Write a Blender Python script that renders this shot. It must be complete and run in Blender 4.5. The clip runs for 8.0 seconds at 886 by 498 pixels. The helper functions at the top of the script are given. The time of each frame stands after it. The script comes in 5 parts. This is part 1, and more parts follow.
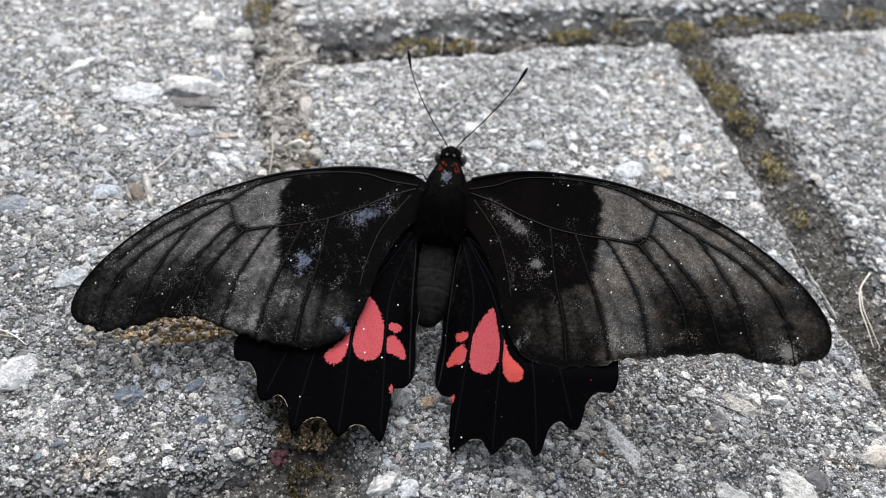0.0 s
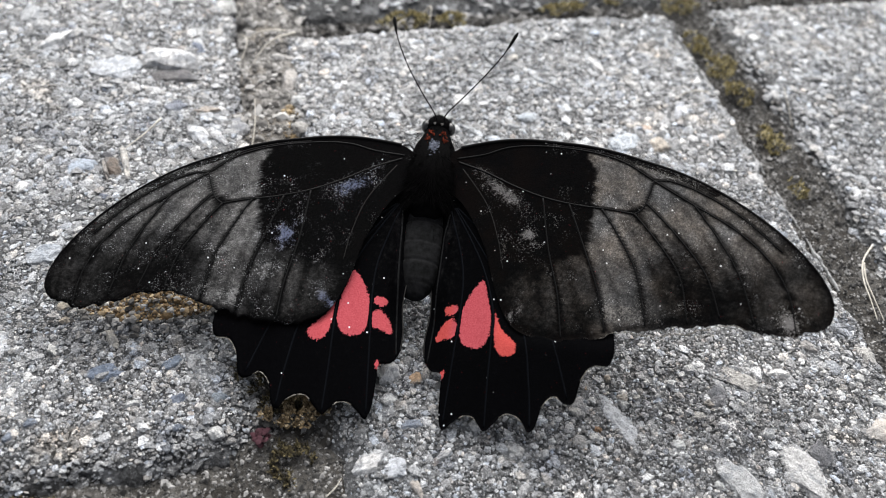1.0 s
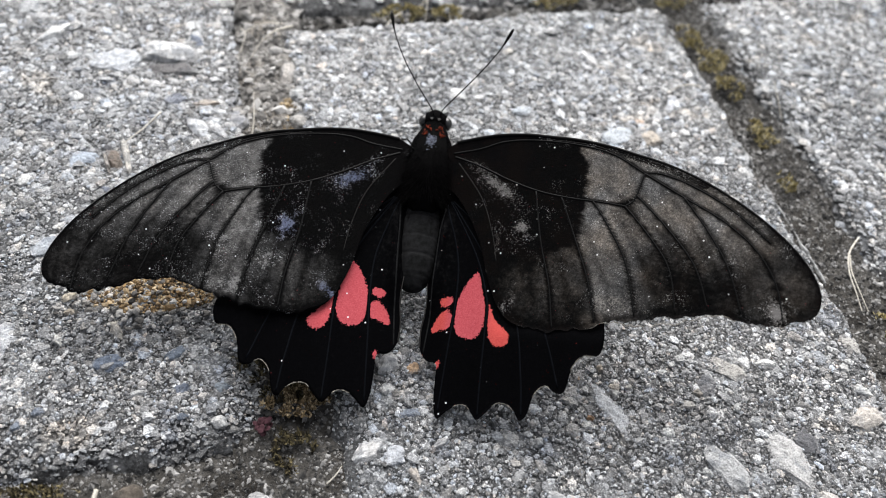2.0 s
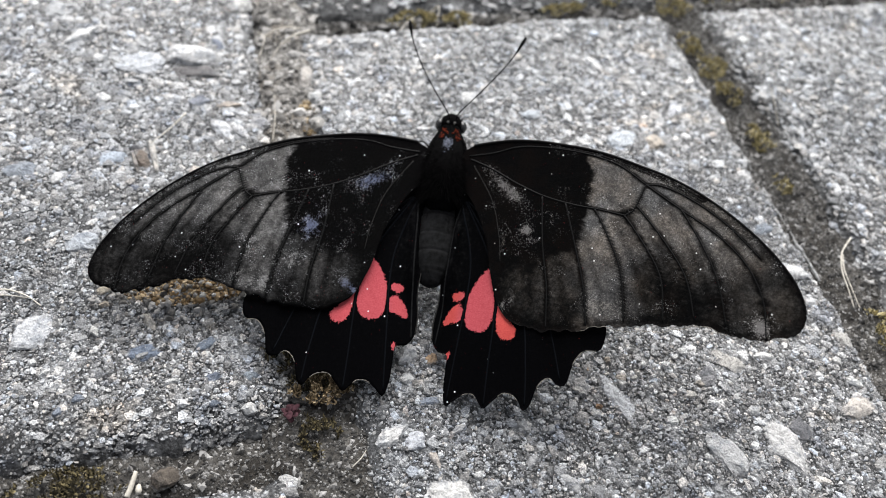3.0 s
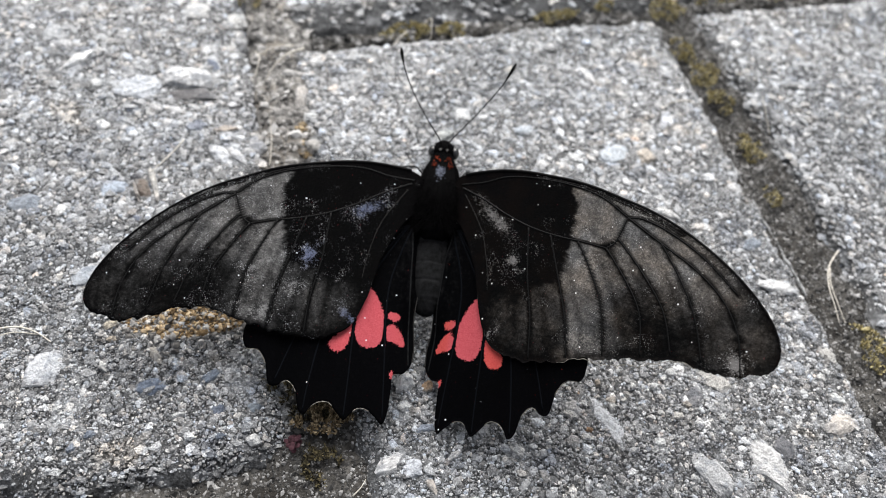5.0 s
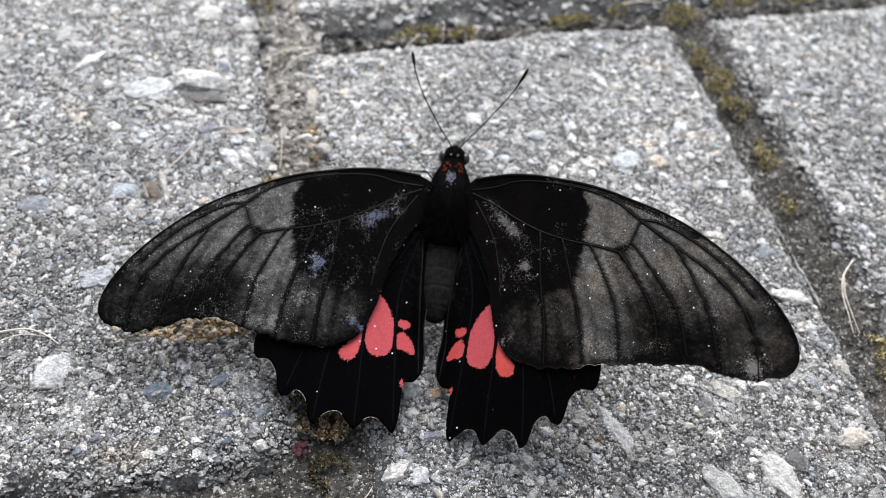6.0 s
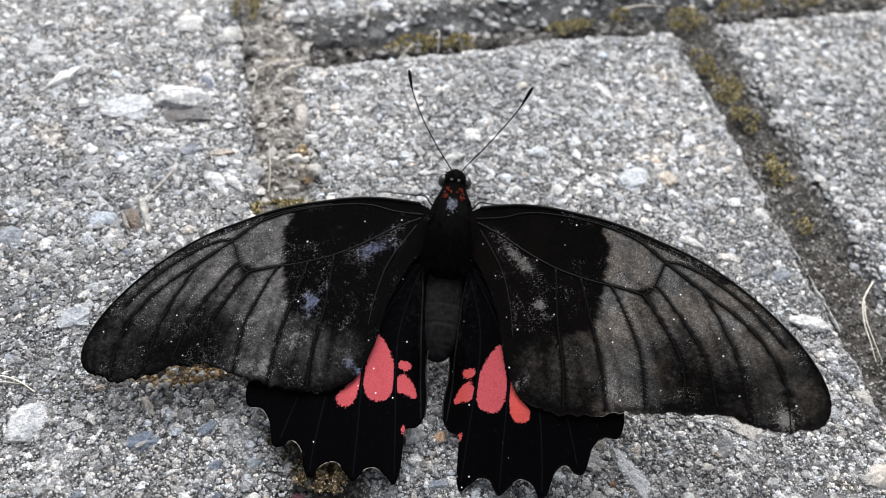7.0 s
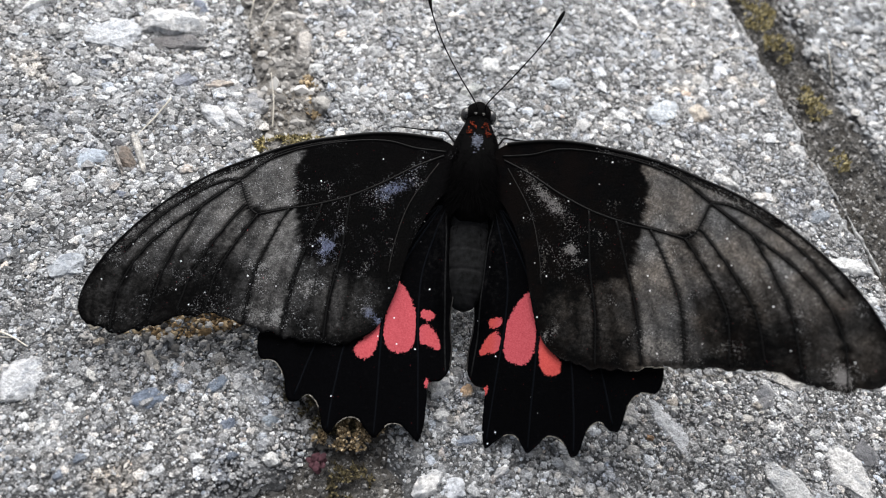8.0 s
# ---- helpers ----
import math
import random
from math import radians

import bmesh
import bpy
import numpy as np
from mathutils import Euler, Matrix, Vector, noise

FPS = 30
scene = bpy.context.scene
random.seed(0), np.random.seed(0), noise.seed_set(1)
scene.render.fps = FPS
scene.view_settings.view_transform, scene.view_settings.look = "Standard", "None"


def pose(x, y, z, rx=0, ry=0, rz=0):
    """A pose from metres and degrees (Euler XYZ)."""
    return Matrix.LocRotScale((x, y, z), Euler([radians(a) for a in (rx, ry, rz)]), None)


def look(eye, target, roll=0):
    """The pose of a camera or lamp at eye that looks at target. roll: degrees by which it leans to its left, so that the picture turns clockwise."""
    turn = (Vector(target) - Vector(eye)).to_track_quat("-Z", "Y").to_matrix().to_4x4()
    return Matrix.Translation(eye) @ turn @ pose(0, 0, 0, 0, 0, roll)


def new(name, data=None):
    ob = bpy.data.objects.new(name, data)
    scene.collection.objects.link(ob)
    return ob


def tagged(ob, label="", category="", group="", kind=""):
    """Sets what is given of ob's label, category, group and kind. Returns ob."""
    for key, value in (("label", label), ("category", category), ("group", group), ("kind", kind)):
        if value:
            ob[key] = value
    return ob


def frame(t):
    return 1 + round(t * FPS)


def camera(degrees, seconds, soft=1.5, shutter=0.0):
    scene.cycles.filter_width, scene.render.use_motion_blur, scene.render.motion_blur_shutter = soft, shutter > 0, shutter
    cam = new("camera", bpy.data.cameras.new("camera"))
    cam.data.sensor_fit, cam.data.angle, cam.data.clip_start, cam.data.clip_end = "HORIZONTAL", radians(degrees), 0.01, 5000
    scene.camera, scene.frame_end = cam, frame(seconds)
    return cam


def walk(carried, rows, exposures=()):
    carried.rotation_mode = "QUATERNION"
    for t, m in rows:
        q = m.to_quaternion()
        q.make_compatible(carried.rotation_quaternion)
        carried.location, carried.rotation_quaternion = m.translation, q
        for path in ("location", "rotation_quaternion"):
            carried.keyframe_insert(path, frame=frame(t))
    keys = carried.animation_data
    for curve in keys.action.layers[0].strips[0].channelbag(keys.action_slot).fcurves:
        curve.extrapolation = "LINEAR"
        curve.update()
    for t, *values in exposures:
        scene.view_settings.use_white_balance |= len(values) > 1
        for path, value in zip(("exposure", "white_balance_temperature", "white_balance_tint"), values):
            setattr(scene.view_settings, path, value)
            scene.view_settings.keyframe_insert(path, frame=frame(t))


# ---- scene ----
MM = 0.001
cam = camera(58.25, 8.0, 0.95)
PATH = [
    (0.0, (-0.02537, 0.01834, 0.09233), (-0.00741, 0.07882, 0.01474), 6.83),
    (0.5, (-0.02448, 0.02001, 0.08873), (-0.00574, 0.08044, 0.01129), 6.66),
    (1.0, (-0.02396, 0.01809, 0.08714), (-0.00558, 0.07810, 0.00929), 6.77),
    (1.2, (-0.02337, 0.01752, 0.08737), (-0.00497, 0.07734, 0.00938), 6.60),
    (2.3, (-0.02631, 0.01766, 0.09071), (-0.00666, 0.07562, 0.01163), 8.39),
    (2.5, (-0.02746, 0.01777, 0.09155), (-0.00750, 0.07563, 0.01248), 8.78),
    (3.0, (-0.02939, 0.01492, 0.09369), (-0.00924, 0.07288, 0.01473), 8.84),
    (3.5, (-0.03068, 0.01382, 0.09500), (-0.01079, 0.07044, 0.01501), 8.63),
    (4.0, (-0.03065, 0.01609, 0.09680), (-0.01073, 0.07064, 0.01539), 8.93),
    (4.5, (-0.02888, 0.02000, 0.10096), (-0.01002, 0.07392, 0.01888), 8.27),
    (4.7, (-0.02793, 0.02026, 0.10171), (-0.00910, 0.07427, 0.01968), 7.85),
    (5.8, (-0.02643, 0.02201, 0.10247), (-0.00842, 0.07620, 0.02038), 7.65),
    (6.0, (-0.02660, 0.02167, 0.10204), (-0.00921, 0.07605, 0.01994), 7.20),
    (6.5, (-0.02543, 0.02485, 0.10077), (-0.00764, 0.07773, 0.01777), 7.90),
    (7.0, (-0.02643, 0.03122, 0.09969), (-0.00770, 0.08373, 0.01668), 8.04),
    (7.5, (-0.02915, 0.03463, 0.09537), (-0.00962, 0.08199, 0.00949), 10.55),
    (8.0, (-0.03057, 0.03725, 0.09275), (-0.01041, 0.08240, 0.00583), 11.63),
]
walk(cam, [(t, look(eye, target, roll)) for t, eye, target, roll in PATH], [(0.0, 1.44), (8.0, 1.44)])
cam.data.dof.use_dof, cam.data.dof.focus_distance, cam.data.dof.aperture_fstop = True, 0.102, 22.0

# ---- daylight under a bright, thinly clouded sky ----
SUN_ELEVATION, SUN_TURN = 43.0, 15.0
world = bpy.data.worlds.new("sky")
scene.world = world
world.use_nodes = True
wn = world.node_tree.nodes
sky = wn.new("ShaderNodeTexSky")
sky.sky_type, sky.sun_disc = "NISHITA", False
sky.sun_elevation, sky.sun_rotation = radians(SUN_ELEVATION), radians(SUN_TURN)
sky.air_density, sky.dust_density, sky.ozone_density = 0.8, 4.0, 0.6
veil = wn.new("ShaderNodeHueSaturation")   # thin cloud takes most of the blue out
veil.inputs["Saturation"].default_value = 0.3
world.node_tree.links.new(sky.outputs[0], veil.inputs["Color"])
world.node_tree.links.new(veil.outputs[0], wn["Background"].inputs[0])
wn["Background"].inputs[1].default_value = 0.069
sun = new("sun", bpy.data.lights.new("sun", "SUN"))
sun.data.energy, sun.data.angle, sun.data.color = 2.2, radians(70), (0.985, 0.983, 0.985)
sun_way = Vector((math.sin(radians(SUN_TURN)) * math.cos(radians(SUN_ELEVATION)), math.cos(radians(SUN_TURN)) * math.cos(radians(SUN_ELEVATION)), math.sin(radians(SUN_ELEVATION))))
sun.matrix_world = look(sun_way * 3, (0, 0, 0))


# ---- materials ----
class Nodes:
    """Short names for building one node material."""

    def __init__(self, name, rough=0.8, spec=0.3):
        self.mat = bpy.data.materials.new(name)
        self.mat.use_nodes = True
        self.tree = self.mat.node_tree
        self.bsdf = self.tree.nodes["Principled BSDF"]
        self.bsdf.inputs["Roughness"].default_value = rough
        self.bsdf.inputs["Specular IOR Level"].default_value = spec
        self.place = self.node("ShaderNodeTexCoord").outputs["Object"]

    def node(self, kind):
        return self.tree.nodes.new(kind)

    def link(self, a, b):
        self.tree.links.new(a, b)

    def put(self, value, socket):
        if isinstance(value, (int, float, tuple)):
            socket.default_value = value
        else:
            self.link(value, socket)

    def noise(self, scale, detail=4, rough=0.6, at=None):
        n = self.node("ShaderNodeTexNoise")
        n.inputs["Scale"].default_value, n.inputs["Detail"].default_value, n.inputs["Roughness"].default_value = scale, detail, rough
        self.link(at or self.place, n.inputs["Vector"])
        return n.outputs["Fac"]

    def shifted(self, by):
        n = self.node("ShaderNodeVectorMath")
        self.link(self.place, n.inputs[0])
        n.inputs[1].default_value = (by, by * 1.7, by * 0.6)
        return n.outputs[0]

    def voronoi(self, scale, out="Distance", feature="F1"):
        n = self.node("ShaderNodeTexVoronoi")
        n.feature = feature
        n.inputs["Scale"].default_value = scale
        self.link(self.place, n.inputs["Vector"])
        return n.outputs[out]

    def ramp(self, fac, stops, mode="LINEAR"):
        n = self.node("ShaderNodeValToRGB")
        n.color_ramp.interpolation = mode
        el = n.color_ramp.elements
        while len(el) < len(stops):
            el.new(0.5)
        for e, (p, c) in zip(el, stops):
            e.position, e.color = p, (*c, 1) if isinstance(c, tuple) else (c, c, c, 1)
        self.link(fac, n.inputs[0])
        return n.outputs[0]

    def mix(self, fac, a, b, kind="MIX"):
        n = self.node("ShaderNodeMix")
        n.data_type, n.blend_type = "RGBA", kind
        self.put(fac, n.inputs[0])
        self.put((*a, 1) if isinstance(a, tuple) else a, n.inputs[6])
        self.put((*b, 1) if isinstance(b, tuple) else b, n.inputs[7])
        return n.outputs[2]

    def math(self, op, a, b=0.0, clamp=False):
        n = self.node("ShaderNodeMath")
        n.operation, n.use_clamp = op, clamp
        self.put(a, n.inputs[0])
        self.put(b, n.inputs[1])
        return n.outputs[0]

    def step(self, value, low, high):
        n = self.node("ShaderNodeMapRange")
        n.interpolation_type = "SMOOTHSTEP"
        self.link(value, n.inputs[0])
        n.inputs[1].default_value, n.inputs[2].default_value = low, high
        return n.outputs[0]

    def attr(self, name):
        n = self.node("ShaderNodeAttribute")
        n.attribute_name = name
        return n.outputs["Fac"]

    def bump(self, height, dist, strength=1.0):
        n = self.node("ShaderNodeBump")
        n.inputs["Strength"].default_value, n.inputs["Distance"].default_value = strength, dist
        self.link(height, n.inputs["Height"])
        self.link(n.outputs[0], self.bsdf.inputs["Normal"])

    def done(self, colour, rough=None):
        self.put((*colour, 1) if isinstance(colour, tuple) else colour, self.bsdf.inputs["Base Color"])
        if rough is not None:
            self.put(rough, self.bsdf.inputs["Roughness"])
        return self.mat


def patches(n, colour):
    """Flush pieces of aggregate that tint the worn face: slate-blue, chalky white and faintly rusty ones."""
    slate = n.step(n.noise(150, 3, 0.5), 0.6, 0.65)
    chalk = n.step(n.noise(190, 3, 0.55, n.shifted(0.31)), 0.585, 0.66)
    rust = n.step(n.noise(120, 3, 0.5, n.shifted(0.77)), 0.63, 0.7)
    wash = n.noise(28, 3, 0.5, n.shifted(1.3))
    colour = n.mix(n.math("MULTIPLY", slate, 0.75), colour, n.mix(1.0, colour, (0.56, 0.6, 0.68), "MULTIPLY"))
    colour = n.mix(n.math("MULTIPLY", chalk, 0.6), colour, n.mix(0.5, colour, (0.62, 0.63, 0.64)))
    colour = n.mix(n.math("MULTIPLY", rust, 0.6), colour, n.mix(1.0, colour, (1.08, 0.94, 0.78), "MULTIPLY"))
    return n.mix(n.step(wash, 0.38, 0.64), colour, n.mix(1.0, colour, (0.76, 0.78, 0.8), "MULTIPLY"))


def make_cement():
    n = Nodes("weathered_cement", 0.6, 0.4)
    fine = n.noise(1700, 6, 0.75)
    speck = n.voronoi(2900, "Color")
    broad = n.noise(60, 4)
    base = n.ramp(fine, [(0.3, (0.016, 0.016, 0.016)), (0.48, (0.055, 0.055, 0.056)), (0.7, (0.21, 0.21, 0.209))])
    base = n.mix(0.75, base, n.mix(1.0, base, n.ramp(speck, [(0.1, 0.35), (0.5, 0.9), (0.9, 2.0)]), "MULTIPLY"))
    base = n.mix(n.math("MULTIPLY", n.step(broad, 0.45, 0.68), 0.5), base, (0.085, 0.085, 0.087))
    n.bump(fine, 0.0006, 1.0)
    return n.done(patches(n, base))


def make_grit():
    n = Nodes("concrete_grit", 0.38, 1.0)
    rnd = n.node("ShaderNodeNewGeometry").outputs["Random Per Island"]
    w = n.node("ShaderNodeTexWhiteNoise")
    w.noise_dimensions = "1D"
    n.link(rnd, w.inputs["W"])
    grey = n.ramp(rnd, [(0.0, 0.035), (0.22, 0.1), (0.5, 0.25), (0.74, 0.46), (0.9, 0.67), (1.0, 0.78)])
    tint = n.ramp(w.outputs["Value"], [(0.0, (0.8, 0.9, 1.06)), (0.15, (0.96, 0.99, 1.03)), (0.75, (1.015, 1.0, 0.985)), (0.985, (1.08, 0.99, 0.89)), (1.0, (1.16, 0.92, 0.76))])
    colour = n.mix(1.0, grey, tint, "MULTIPLY")
    broad = n.noise(45, 3)
    colour = n.mix(n.math("MULTIPLY", n.step(broad, 0.45, 0.7), 0.15), colour, (0.24, 0.24, 0.24))
    fine = n.noise(2600, 5, 0.7)
    salt = n.noise(4300, 3, 0.6, n.shifted(0.5))
    # sparkling glints, painted as near-white specks into the grain colour
    glint = n.step(n.noise(5200, 2, 0.5), 0.63, 0.68)
    film = n.ramp(fine, [(0.3, (0.05, 0.05, 0.05)), (0.5, (0.22, 0.22, 0.22)), (0.7, (0.56, 0.56, 0.555))])
    colour = n.mix(n.math("ADD", 0.12, n.math("MULTIPLY", n.step(n.noise(700, 3), 0.42, 0.62), 0.34)), colour, film)
    colour = n.mix(1.0, colour, n.ramp(salt, [(0.36, 0.5), (0.48, 1.0), (0.66, 1.5)]), "MULTIPLY")
    n.bump(fine, 0.0004, 1.0)
    return n.done(n.mix(n.math("MULTIPLY", glint, 0.45), patches(n, colour), (0.8, 0.8, 0.8)))


def make_stone():
    """Pale aggregate: its own colour in the middle, a film of grey cement creeping in from the rim."""
    n = Nodes("quartz_stone", 0.6, 0.4)
    rnd = n.node("ShaderNodeObjectInfo")
    radius = n.node("ShaderNodeVectorMath")
    radius.operation = "LENGTH"
    flat = n.node("ShaderNodeVectorMath")
    flat.operation = "MULTIPLY"
    flat.inputs[1].default_value = (1000.0, 1000.0, 0.0)
    n.link(n.place, flat.inputs[0])
    n.link(flat.outputs[0], radius.inputs[0])
    world_place = n.node("ShaderNodeNewGeometry").outputs["Position"]
    fine = n.noise(1500, 6, 0.75, world_place)
    patch = n.noise(520, 4, 0.65, world_place)
    film = n.noise(650, 5, 0.7, world_place)
    colour = n.mix(1.0, rnd.outputs["Color"], n.ramp(fine, [(0.3, 0.36), (0.5, 0.86), (0.68, 1.1)]), "MULTIPLY")
    colour = n.mix(n.step(patch, 0.5, 0.6), colour, n.mix(1.0, colour, (0.68, 0.7, 0.73), "MULTIPLY"))
    rim = n.math("ADD", radius.outputs["Value"], n.math("MULTIPLY", n.math("SUBTRACT", film, 0.5), 1.7))
    cement = n.ramp(fine, [(0.35, 0.06), (0.5, 0.2), (0.66, 0.45)])
    colour = n.mix(n.math("MULTIPLY", n.step(rim, 0.73, 0.95), 0.66), colour, cement)
    n.bump(fine, 0.0007, 1.0)
    return n.done(colour)


def make_soil(name, tan):
    n = Nodes(name, 0.95, 0.15)
    fine = n.noise(900, 6, 0.75)
    broad = n.noise(120, 3)
    colour = n.ramp(fine, [(0.3, (0.07, 0.066, 0.061)), (0.5, (0.235, 0.224, 0.208)), (0.72, (0.46, 0.445, 0.42))])
    colour = n.mix(n.step(broad, 0.45, 0.65), colour, (0.23, 0.207, 0.178) if tan else (0.11, 0.1, 0.088))
    n.bump(fine, 0.0006, 1.0)
    return n.done(colour if tan else n.mix(1.0, colour, (0.33, 0.325, 0.32), "MULTIPLY"))


def make_moss(name, a, b, c):
    n = Nodes(name, 0.85, 0.2)
    rnd = n.node("ShaderNodeNewGeometry").outputs["Random Per Island"]
    return n.done(n.ramp(rnd, [(0.0, a), (0.5, b), (1.0, c)]))


def make_plain(name, colour, rough=0.6, spec=0.4, vary=0.35, scale=900):
    n = Nodes(name, rough, spec)
    fine = n.noise(scale, 4)
    n.bump(fine, 0.00008, 0.5)
    return n.done(n.mix(1.0, colour, n.ramp(fine, [(0.25, 1 - vary), (0.75, 1 + vary)]), "MULTIPLY"))


def make_wing(name):
    """Black velvet scales, a bare smoky zone, a painted hindwing sheen, rose patches and worn, dusty spots, laid out by
    the mesh's own fields.
    """
    n = Nodes(name, 0.85, 0.015)
    grain = n.noise(5200, 3, 0.7)
    cells = n.noise(1500, 4, 0.65)
    broad = n.noise(170, 3)
    black = n.ramp(grain, [(0.3, (0.0003, 0.0003, 0.0005)), (0.7, (0.0011, 0.0011, 0.0015))])
    black = n.mix(n.step(n.attr("dust"), 0.0, 0.1), black, n.ramp(grain, [(0.3, (0.0006, 0.0006, 0.0007)), (0.7, (0.0034, 0.0032, 0.0034))]))
    smoke = n.ramp(grain, [(0.25, (0.06, 0.06, 0.06)), (0.52, (0.09, 0.089, 0.088)), (0.78, (0.145, 0.143, 0.141))])
    smoke = n.mix(n.math("MULTIPLY", n.attr("warm"), n.step(broad, 0.3, 0.7)), smoke, n.mix(1.0, smoke, (1.55, 1.26, 0.98), "MULTIPLY"))
    worn = n.ramp(n.noise(2600, 5, 0.75), [(0.34, 0.55), (0.5, 0.95), (0.66, 1.6)])
    streak = n.ramp(n.noise(620, 5, 0.75), [(0.34, 0.55), (0.5, 1.0), (0.66, 1.6)])
    smoke = n.mix(0.85, smoke, n.mix(1.0, n.mix(1.0, smoke, worn, "MULTIPLY"), streak, "MULTIPLY"))
    edge = n.math("ADD", n.attr("smoke"), n.math("MULTIPLY", n.math("SUBTRACT", cells, 0.5), 0.45))
    fade = n.math("MULTIPLY", n.step(edge, 0.04, 1.0), n.math("ADD", 0.6, n.math("MULTIPLY", broad, 0.7)), True)
    black = n.mix(n.math("MULTIPLY", n.attr("warm"), n.step(n.noise(300, 4), 0.4, 0.65)), black, (0.0042, 0.0029, 0.0025))
    colour = n.mix(fade, black, smoke)
    red = n.step(n.math("ADD", n.attr("rose"), n.math("ADD", n.math("MULTIPLY", n.math("SUBTRACT", grain, 0.5), 1.2), n.math("MULTIPLY", n.math("SUBTRACT", n.noise(2700, 3, 0.7), 0.5), 1.5))), 0.42, 0.58)
    rose = n.ramp(grain, [(0.3, (0.3, 0.045, 0.055)), (0.7, (0.43, 0.082, 0.096))])
    rose = n.mix(n.attr("orange"), rose, n.ramp(grain, [(0.3, (0.34, 0.036, 0.02)), (0.7, (0.46, 0.07, 0.042))]))
    colour = n.mix(red, colour, rose)
    bare = n.math("SUBTRACT", n.math("ADD", n.noise(8200, 3, 0.7), n.math("MULTIPLY", n.noise(2400, 4, 0.65), 0.6)), n.math("SUBTRACT", 1.2, n.math("MULTIPLY", n.attr("dust"), 0.38)))
    dusty = n.step(bare, -0.02, 0.08)
    colour = n.mix(n.math("MULTIPLY", dusty, 0.5), colour, n.mix(n.attr("blue"), n.mix(n.attr("warm"), (0.25, 0.25, 0.25), (0.3, 0.265, 0.22)), (0.17, 0.195, 0.3)))
    spark = n.math("MULTIPLY", n.math("SUBTRACT", 1.0, n.step(n.voronoi(700), 0.06, 0.085)), n.step(n.noise(230, 2), 0.5, 0.53))
    tiny = n.math("MULTIPLY", n.math("SUBTRACT", 1.0, n.step(n.voronoi(1300), 0.06, 0.1)), n.step(n.noise(310, 3), 0.5, 0.58))
    dots = n.math("MULTIPLY", n.step(n.noise(6200, 2, 0.5), 0.62, 0.67), n.step(n.noise(420, 4), 0.42, 0.62))
    tiny = n.math("MULTIPLY", n.math("MAXIMUM", tiny, n.math("MULTIPLY", dots, 1.0)), n.step(n.attr("dust"), 0.22, 0.72))
    colour = n.mix(n.math("MAXIMUM", spark, n.math("MULTIPLY", tiny, 0.5), True), colour, n.mix(n.attr("warm"), (0.62, 0.63, 0.66), (0.64, 0.61, 0.57)))
    n.bump(n.math("ADD", n.math("MULTIPLY", grain, 0.4), n.math("MULTIPLY", broad, 1.2)), 0.0003, 0.35)
    return n.done(colour)


CEMENT, GRIT, STONE, SOIL = make_cement(), make_grit(), make_stone(), make_soil("tan_joint_soil", True)
MOSS = make_moss("yellow_green_moss", (0.05, 0.042, 0.025), (0.26, 0.22, 0.1), (0.6, 0.52, 0.29))
DARK_MOSS = make_moss("brown_olive_moss", (0.016, 0.014, 0.01), (0.055, 0.046, 0.027), (0.2, 0.165, 0.085))
BROWN_MOSS = make_moss("dry_brown_moss", (0.05, 0.036, 0.02), (0.2, 0.145, 0.08), (0.5, 0.4, 0.26))
SOIL_GRIT = make_moss("brown_soil_crumbs", (0.06, 0.057, 0.054), (0.21, 0.2, 0.187), (0.5, 0.487, 0.468))
DARK_SOIL_GRIT = make_moss("dark_soil_crumbs", (0.018, 0.0175, 0.017), (0.075, 0.072, 0.068), (0.34, 0.332, 0.322))
SAND = make_moss("ochre_sand", (0.06, 0.04, 0.024), (0.28, 0.185, 0.09), (0.6, 0.48, 0.32))
STRAW = make_plain("dry_straw", (0.52, 0.485, 0.42), 0.6, 0.3)
REDLEAF = make_plain("dark_red_leaf", (0.05, 0.024, 0.029), 0.9, 0.04, 0.9, 1700)
WING = make_wing("wing_scales")
VEIN = make_plain("wing_vein", (0.0022, 0.0021, 0.0021), 0.55, 0.09)
FOLD_VEIN = make_plain("grey_fold", (0.006, 0.0062, 0.0066), 0.8, 0.06, 0.9, 2200)
HIND_VEIN = make_plain("blue_black_vein", (0.0015, 0.002, 0.0031), 0.8, 0.04)
PALE_VEIN = make_plain("pale_wing_vein", (0.017, 0.016, 0.015), 0.6, 0.12)
FRINGE = make_plain("white_fringe", (0.2, 0.185, 0.16), 0.8, 0.2, 0.95, 2600)
BODY = make_plain("black_body", (0.0017, 0.0016, 0.0017), 0.9, 0.02)
ABDOMEN = make_plain("grey_black_abdomen", (0.0058, 0.0059, 0.0062), 0.8, 0.07, 0.9, 1500)
FUR = make_plain("black_fur", (0.0017, 0.0016, 0.0017), 0.9, 0.02)
EYE = make_plain("grey_eye", (0.02, 0.02, 0.02), 0.25, 0.5, 0.1)
SPOT = make_plain("orange_red_scales", (0.085, 0.014, 0.006), 0.85, 0.05, 0.9, 2600)
PALE_SPOT = make_plain("pale_scales", (0.12, 0.115, 0.11), 0.8, 0.1, 0.9, 2600)
HORN = make_plain("black_horn", (0.0018, 0.0017, 0.0017), 0.6, 0.06)
GROUND = make_soil("grey_brown_soil", False)


